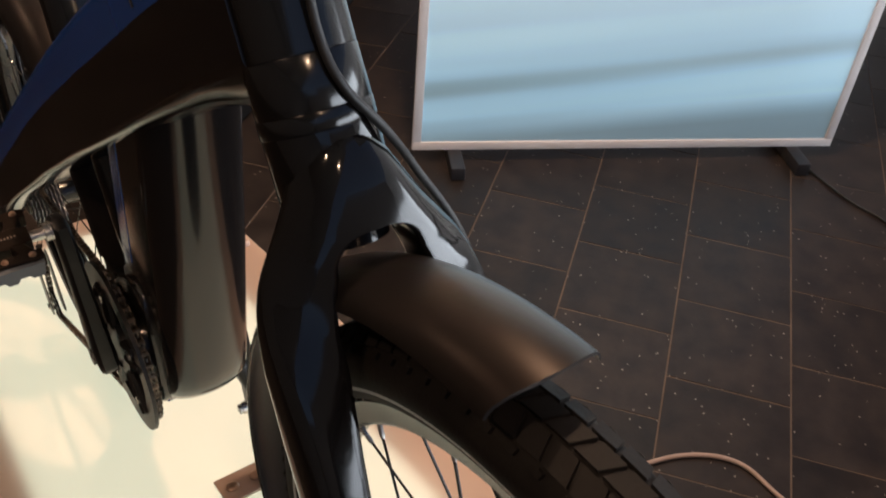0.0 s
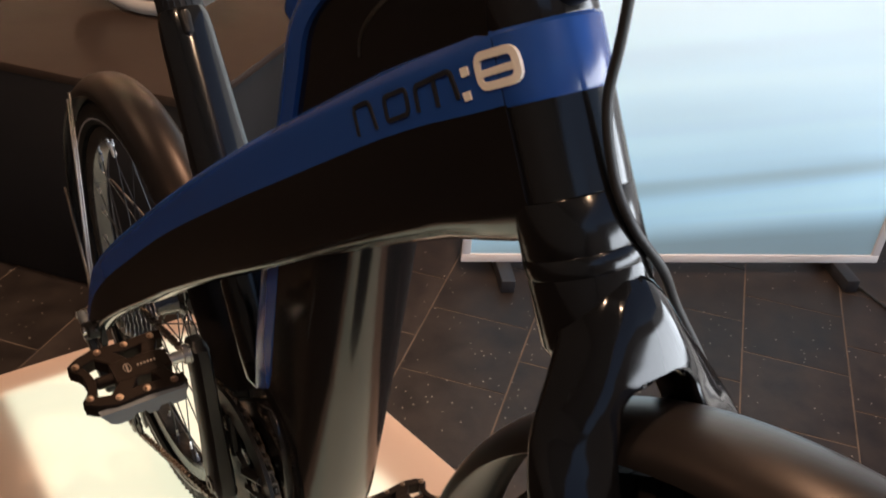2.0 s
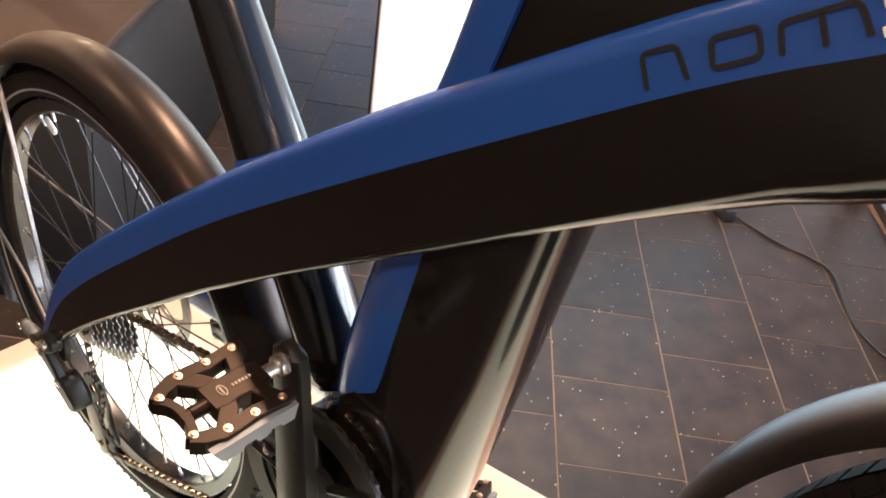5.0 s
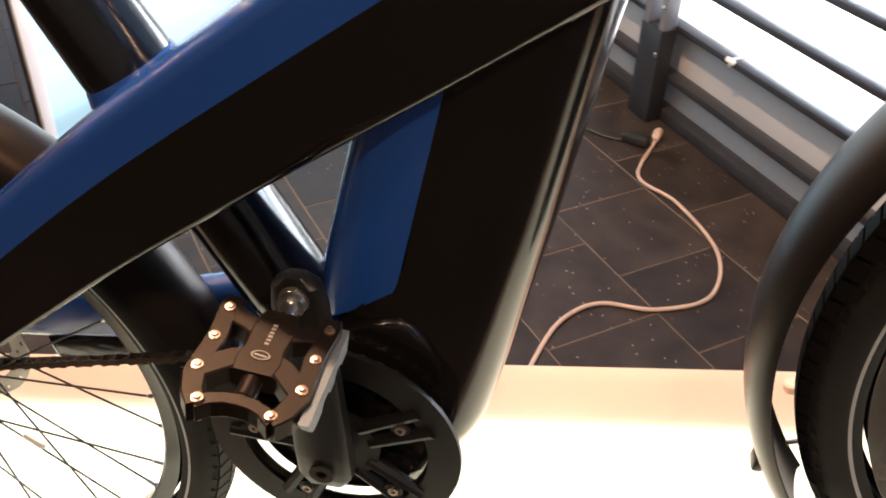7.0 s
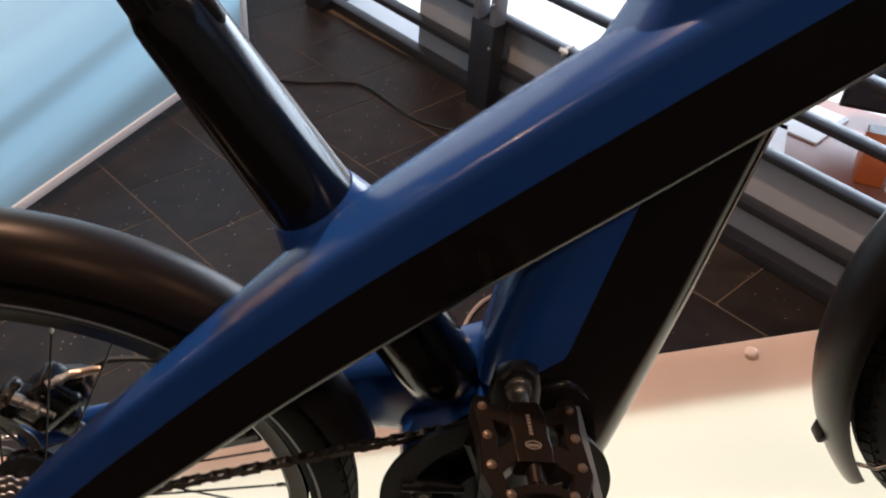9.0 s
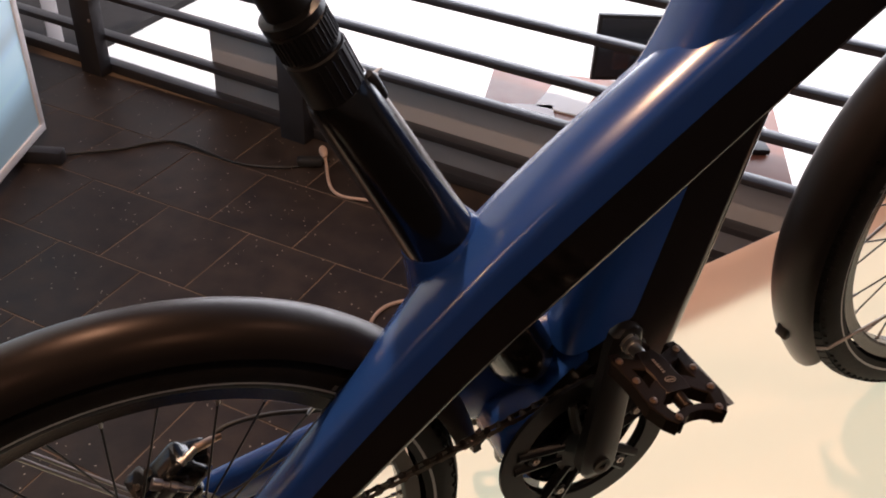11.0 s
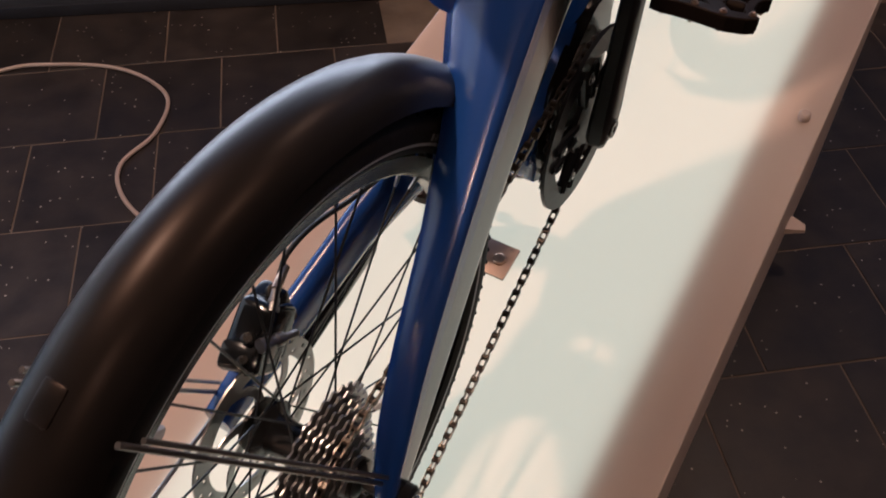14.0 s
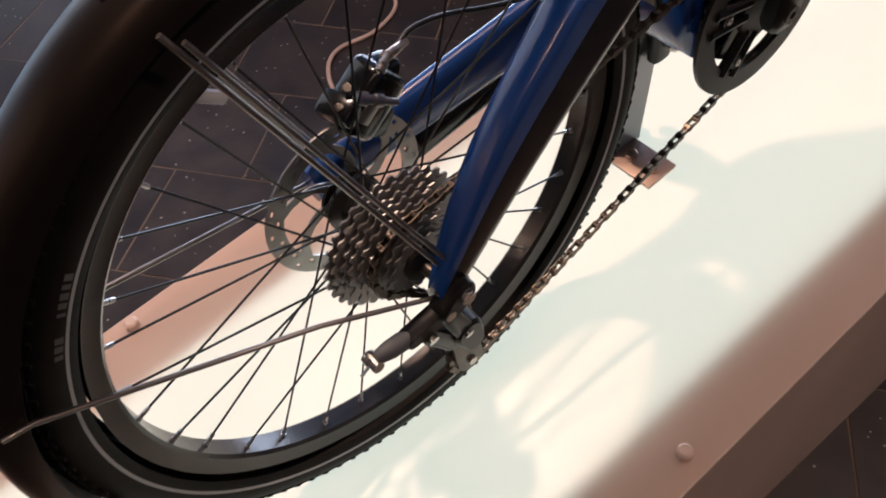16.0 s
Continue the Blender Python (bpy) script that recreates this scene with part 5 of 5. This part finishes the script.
for p in (P1, P2):
    bm = bmesh.new()
    rows = []
    for i in range(44):
        a = 2 * math.pi * i / 44
        q = 0.0215 if i % 4 in (0, 1) else 0.0175
        rows.append([bm.verts.new(p + Vector((v * math.cos(a), yy, v * math.sin(a)))) for v, yy in ((0.006, -0.0015), (q, -0.0015), (q, 0.0015), (0.006, 0.0015))])
    for i in range(44):
        a, b = rows[i], rows[(i + 1) % 44]
        for j in range(4):
            bm.faces.new((a[j], a[(j + 1) % 4], b[(j + 1) % 4], b[j]))
    part("pulley", bm, M_PLASTIC, derail)
for y in (-0.073, -0.056):
    derailleur_piece("cage_plate", (P1.x, y, P1.z), (P2.x, y, P2.z), 0.0125, 0.0150, 0.0022, M_DARKSTEEL)
# grey boot and cable clamp behind the arm
bm = bmesh.new()
tube(bm, [(-0.044, -0.091, 0.281), (-0.052, -0.091, 0.284), (-0.064, -0.091, 0.286), (-0.074, -0.091, 0.288), (-0.078, -0.091, 0.288)], [0.0058, 0.0082, 0.0080, 0.0062, 0.0040], 14)
part("cable_boot", bm, M_DULL, derail, "grey ribbed cable boot", 40)
bm = bmesh.new()
tube(bm, [(-0.080, -0.098, 0.286), (-0.080, -0.090, 0.286), (-0.080, -0.0895, 0.286), (-0.080, -0.083, 0.286)], [0.0052, 0.0052, 0.0064, 0.0064], 12)
tube(bm, [(-0.080, -0.091, 0.288), (-0.094, -0.092, 0.283)], 0.0014, 6)
part("cable_anchor", bm, M_STEEL, derail, "bright cable anchor", 40)


def make_chain():
    path = []
    def arc(c, r, a0, a1, y, n=20):
        for k in range(n + 1):
            a = a0 + (a1 - a0) * k / n
            path.append(Vector((c.x + r * math.cos(a), y, c.z + r * math.sin(a))))
    arc(BB, 0.0868, radians(-62), radians(98), -0.052)                      # round the chainring, from below to the top
    arc(HUB_R, 0.040, radians(98), radians(245), -0.046, 16)                # over the cassette
    arc(P1, 0.0200, radians(60), radians(-20), -0.064, 8)
    arc(P2, 0.0200, radians(165), radians(282), -0.065, 8)
    path.append(path[0])
    # even steps along the line
    pts, need = [path[0]], 0.0127
    step = 0.0
    for a, b in zip(path, path[1:]):
        d = (b - a).length
        s = need - step
        while s <= d:
            pts.append(a + (b - a) * (s / d))
            s += need
        step = (step + d) % need
    bm = bmesh.new()
    for k, (a, b) in enumerate(zip(pts, pts[1:])):
        d = b - a
        if d.length < 0.005 or d.length > 0.02:
            continue
        d.normalize()
        side = Vector((0, 1, 0))
        up = side.cross(d)
        half = 0.0031 if k % 2 else 0.0020
        for sg in (-1, 1):
            c0, c1, o = a, b, side * (sg * half)
            ring = []
            for t in (-0.5, 0.5):
                oo = o + side * (t * 0.0011)
                ring.append([c0 - d * 0.0042 + oo, c0 - d * 0.001 + up * 0.0036 + oo, (c0 + c1) / 2 + up * 0.0025 + oo, c1 + d * 0.001 + up * 0.0036 + oo,
                             c1 + d * 0.0042 + oo, c1 + d * 0.001 - up * 0.0036 + oo, (c0 + c1) / 2 - up * 0.0025 + oo, c0 - d * 0.001 - up * 0.0036 + oo])
            loft(bm, ring)
        tube(bm, [a - side * 0.0040, a + side * 0.0040], 0.0018, 6)
        tube(bm, [a - side * 0.0015, a + side * 0.0015], 0.0036, 8)
    part("chain", bm, M_CHAIN, bike, "oily steel roller chain", smooth=0)


make_chain()

# ---- brakes and cables ----
def caliper(c, label):
    """A hydraulic caliper round c: two halves over the rotor, bolts, bleed screw, hose fitting and cover plate."""
    bm = bmesh.new()
    box(bm, c, (0.062, 0.036, 0.042), 0.009, pose(0, 0, 0, 0, -35, 0), 3)
    box(bm, c + Vector((0.022, 0.006, 0.004)), (0.032, 0.028, 0.034), 0.007, pose(0, 0, 0, 0, 10, 0), 2)
    box(bm, c + Vector((-0.026, -0.006, 0.012)), (0.024, 0.034, 0.018), 0.005, pose(0, 0, 0, 0, -20, 15), 2)
    box(bm, c + Vector((0.004, 0.002, -0.026)), (0.030, 0.026, 0.028), 0.006, pose(0, 0, 0, 0, -50, 0), 2)
    cal = part("brake_caliper", bm, M_GLOSS, bike, label, smooth=40)
    for d, r in (((-0.016, -0.006, 0.026), 0.0038), ((0.030, 0.004, 0.020), 0.0048), ((0.026, -0.012, -0.002), 0.0036), ((-0.030, -0.010, 0.018), 0.0034)):
        bm = bmesh.new()
        p = c + Vector(d)
        tube(bm, [p, p + Vector((0, -0.004, 0.005)), p + Vector((0, -0.0041, 0.0051)), p + Vector((0, -0.0030, 0.0038))], [r, r, r * 0.6, r * 0.55], 12)
        part("bolt", bm, M_DARKSTEEL, cal)
    for name, a, b, radii, mat, text in (("bleed_screw", (-0.016, -0.020, 0.026), (0.014, -0.028, 0.004), (0.0058, 0.0058, 0.0040, 0.0040, 0.0054, 0.0054, 0.0034, 0.0030), M_STAY, "steel bleed screw"),
                                         ("hose_fitting", (0.012, -0.012, 0.026), (0.030, -0.002, 0.026), (0.0052, 0.0052, 0.0038, 0.0038, 0.0046, 0.0044, 0.0036, 0.0034), M_STAY, "steel hose fitting"),
                                         ("hose_sleeve", (0.030, -0.002, 0.026), (0.054, 0.006, 0.020), (0.0042, 0.0042, 0.0042, 0.0042, 0.0040, 0.0040, 0.0036, 0.0034), M_COPPER, "copper-coloured hose sleeve")):
        bm = bmesh.new()
        p, q = c + Vector(a), c + Vector(b)
        tube(bm, [p + (q - p) * f for f in (0, 0.24, 0.26, 0.42, 0.44, 0.62, 0.66, 1.0)], list(radii), 12)
        part(name, bm, mat, cal, text, 40)
    bm = bmesh.new()
    box(bm, c + Vector((-0.006, -0.0186, 0.004)), (0.026, 0.003, 0.013), 0.0012, pose(0, 0, 0, 0, -35, 0))
    part("cover_plate", bm, M_STAY, cal, "grey cover plate")


for c in (Vector((0.045, 0.052, 0.380)), Vector((1.000, 0.056, 0.345))):
    caliper(c, "black hydraulic brake caliper")
for a, b, r in (((0.006, -0.102, 0.299), (0.006, -0.108, 0.299), 0.0066), ((-0.012, -0.103, 0.291), (-0.012, -0.106, 0.291), 0.0050), ((-0.030, -0.098, 0.271), (-0.030, -0.102, 0.270), 0.0050),
                ((0.004, -0.098, 0.240), (0.004, -0.102, 0.239), 0.0042), ((P1.x, -0.074, P1.z), (P1.x, -0.077, P1.z), 0.0045), ((P2.x, -0.074, P2.z), (P2.x, -0.077, P2.z), 0.0045)):
    bm = bmesh.new()
    tube(bm, [a, b, b], [r, r, r * 0.5], 12)
    part("bolt", bm, M_STEEL, derail, "bright steel bolt", 40)
rod("brake_hose", curve_points([(0.090, 0.058, 0.401), (0.11, 0.062, 0.404), (0.15, 0.064, 0.392), (0.22, 0.058, 0.365), (0.33, 0.045, 0.35)], 6), 0.0025, M_BLACKCABLE, bike, 8, "thin black brake hose")
rod("front_brake_hose", curve_points([(0.930, 0.004, 0.96), (0.918, 0.002, 0.88), (0.905, 0.0, 0.807), (0.898, -0.002, 0.770), (0.904, -0.002, 0.735), (0.912, 0.004, 0.710), (0.914, 0.024, 0.682), (0.907, 0.045, 0.650), (0.912, 0.074, 0.590), (0.952, 0.076, 0.50), (0.99, 0.078, 0.39)], 8),
    0.0027, M_BLACKCABLE, bike, 10, "thin black brake hose")


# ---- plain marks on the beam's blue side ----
def side_y(x):
    """The beam's blue side at x."""
    return np.interp(x, (0.65, 0.75, 0.82, 0.8545, 0.862, 0.868, 0.873, 0.876), (-0.044, -0.040, -0.0364, -0.0331, -0.0322, -0.0303, -0.0276, -0.0252)) - 0.0003


def strip(corners, width, mat, label, closed=False, r=0.004):
    """A flat printed line of that width through (x, z) corners on the beam's side, its corners rounded."""
    n = len(corners)
    path = []
    for i, c in enumerate(corners):
        c = Vector(c)
        if not closed and i in (0, n - 1):
            path.append(c)
            continue
        a, b = Vector(corners[i - 1]) - c, Vector(corners[(i + 1) % n]) - c
        p, q = c + a.normalized() * min(r, a.length * 0.45), c + b.normalized() * min(r, b.length * 0.45)
        path += [p * (1 - t) ** 2 + c * 2 * t * (1 - t) + q * t * t for t in (0, 0.25, 0.5, 0.75, 1)]
    rings = []
    for i, p in enumerate(path):
        prev, nxt = (path[i - 1], path[(i + 1) % len(path)]) if closed else (path[max(i - 1, 0)], path[min(i + 1, len(path) - 1)])
        d = (nxt - prev).normalized()
        o = Vector((-d.y, d.x)) * (width / 2)
        rings.append([(q.x, side_y(q.x) + dy, q.y) for q, dy in ((p - o, 0.0012), (p - o, -0.0006), (p + o, -0.0006), (p + o, 0.0012))])
    bm = bmesh.new()
    loft(bm, rings + rings[:1] if closed else rings, cap=not closed)
    part("beam_mark", bm, mat, bike, label, smooth=0)


# black open frames, two dots and a cream ring with a bar
strip([(0.7238, 0.7235), (0.7192, 0.7405), (0.7372, 0.7480), (0.7450, 0.7325)], 0.0027, M_INK, "black outlined mark")
strip([(0.7572, 0.7395), (0.7545, 0.7535), (0.7765, 0.7625), (0.7798, 0.7490)], 0.0027, M_INK, "black outlined mark", True)
strip([(0.7890, 0.7512), (0.7860, 0.7650), (0.8178, 0.7790), (0.8250, 0.7650)], 0.0027, M_INK, "black outlined mark")
strip([(0.8030, 0.7722), (0.8074, 0.7578)], 0.0027, M_INK, "black bar mark")
for x, z in ((0.8301, 0.7800), (0.8320, 0.7678)):
    strip([(x - 0.0026, z - 0.0010), (x + 0.0026, z + 0.0010)], 0.0046, M_WHITE, "small cream mark")
strip([(0.8432, 0.7738), (0.8386, 0.7885), (0.8648, 0.7970), (0.8685, 0.7825)], 0.0042, M_WHITE, "cream ring mark", True, 0.0055)
strip([(0.8415, 0.7800), (0.8660, 0.7890)], 0.0036, M_WHITE, "cream bar mark")

# ---- stand ----
bm = bmesh.new()
box(bm, (0.397, 0.048, 0.0025), (0.050, 0.071, 0.005), 0.0012)
stand = tagged(obj("display_stand", bm, M_BRACKET, m=BIKE), "flat steel bracket bolted to the plinth, clamped under the motor", "bracket")
bm = bmesh.new()
loft(bm, [[(x - w, y, z), (x + w, y, z), (x + w, y + 0.005, z), (x - w, y + 0.005, z)] for x, w, y, z in ((0.404, 0.025, 0.0785, 0.0005), (0.405, 0.025, 0.0785, 0.012), (0.424, 0.023, 0.0785, 0.120), (0.432, 0.021, 0.0785, 0.168), (0.434, 0.016, 0.0785, 0.176))])
part("upright", bm, M_POST, stand, "grey flat steel upright", 0)
bm = bmesh.new()
loft(bm, [oval((x, y, z), hx, hy, 16, 3.4) for x, y, z, hx, hy in ((0.440, 0.069, 0.136, 0.010, 0.006), (0.440, 0.069, 0.138, 0.0145, 0.0085), (0.441, 0.069, 0.185, 0.0155, 0.0090), (0.440, 0.062, 0.215, 0.0150, 0.0110), (0.438, 0.048, 0.240, 0.0140, 0.0120))])
part("clamp_arm", bm, M_PLASTIC, stand, "black clamp arm under the motor", 40)
bm = bmesh.new()
tube(bm, [(0.445, y, 0.160) for y in (0.062, 0.0515, 0.051, 0.0475, 0.047, 0.047, 0.050)], [0.0075, 0.0075, 0.0058, 0.0058, 0.0054, 0.0032, 0.0030], 16)
part("clamp_bolt", bm, M_STEEL, stand, "bright socket-head bolt", 35)
bm = bmesh.new()
loft(bm, [oval((x, y, z), hx, hy, 14, 2.2) for x, y, z, hx, hy in ((0.452, 0.112, 0.146, 0.003, 0.002), (0.452, 0.111, 0.152, 0.008, 0.004), (0.452, 0.108, 0.164, 0.010, 0.005), (0.452, 0.104, 0.174, 0.007, 0.006), (0.452, 0.103, 0.178, 0.003, 0.003))])
tube(bm, [(0.447, y, 0.170) for y in (0.077, 0.092, 0.093, 0.106)], [0.0062, 0.0062, 0.0042, 0.0042], 12)
part("clamp_knob", bm, M_COPPER, stand, "small copper-coloured wing knob", 45)
for x, y in ((0.397, 0.030), (0.397, 0.064)):
    bm = bmesh.new()
    tube(bm, [(x, y, 0.0048), (x, y, 0.0070), (x, y, 0.0082), (x, y, 0.0082), (x, y, 0.0062)], [0.0092, 0.0090, 0.0070, 0.0034, 0.0030], 18)
    part("bolt", bm, M_COPPER, stand)
for x, y in ((0.140, -0.241), (0.799, -0.240), (0.30, 0.305), (0.796, 0.305), (-0.3, -0.242), (-0.2, 0.315), (1.25, 0.315)):
    bm = bmesh.new()
    tube(bm, [(x, y, 0.0), (x, y, 0.009), (x, y, 0.011)], [0.0085, 0.0085, 0.006], 18)
    tagged(obj("standoff_screw", bm, M_PLINTH, m=BIKE), "small round metal screw cap on the plinth", "screw", "plinth screws")

bm = bmesh.new()
loft(bm, [[(-0.022, 0.004, z), (0.022, 0.004, z), (0.014, -0.028, z * 0.4), (-0.002, -0.032, z * 0.4)] for z in (-0.007, 0.007)])
tagged(obj("wall_tab", bm, M_PLINTH, smooth=0, m=pose(1.005, -0.268, 0.093)), "small beige wedge fixed to the plinth side", "tab")

# ---- floor tiles, the nearest as pieces of the floor ----
def make_tiles():
    bm = bmesh.new()
    box(bm, (0, 0, -0.004), (TILE - 0.0034, TILE - 0.0034, 0.008), 0)
    top = [e for e in bm.edges if all(v.co.z > -0.001 for v in e.verts)]
    bmesh.ops.bevel(bm, geom=top, offset=0.0008, segments=1, affect="EDGES")
    me = bpy.data.meshes.new("tile")
    bm.to_mesh(me)
    bm.free()
    me.materials.append(M_TILE)
    rest = bmesh.new()
    turn = math.atan2(TU.y, TU.x)
    rng = random.Random(3)
    spots = []
    for j in range(-36, 16):
        for i in range(-34, 35):
            p = T0 + TV * (j + 0.5) * TILE + TU * (i + 0.5 + (0.5 if j % 2 == 0 else 0.0)) * TILE
            if (p - RAIL_P).dot(RAIL_N) > -0.02 or not (-5.0 < p.x < 6.0 and -3.0 < p.y < 4.6):
                continue
            spots.append(((p - Vector((0.1, 1.2, 0))).length, p))
    spots.sort(key=lambda s: s[0])
    for k, (_, p) in enumerate(spots):
        m = Matrix.Translation(p + Vector((0, 0, rng.uniform(-0.0006, 0.0004)))) @ pose(0, 0, 0, rng.uniform(-.12, .12), rng.uniform(-.12, .12), math.degrees(turn))
        if k < 300:
            ob = new("tile", me)
            ob.parent = floor
            ob.matrix_basis = m
        else:
            vs = [rest.verts.new(m @ v.co) for v in me.vertices]
            for f in me.polygons:
                rest.faces.new([vs[i] for i in f.vertices])
    if len(rest.verts):
        o = part("far_tiles", rest, M_TILE, floor, smooth=0)
        o["kind"] = "stuff"
    else:
        rest.free()


make_tiles()
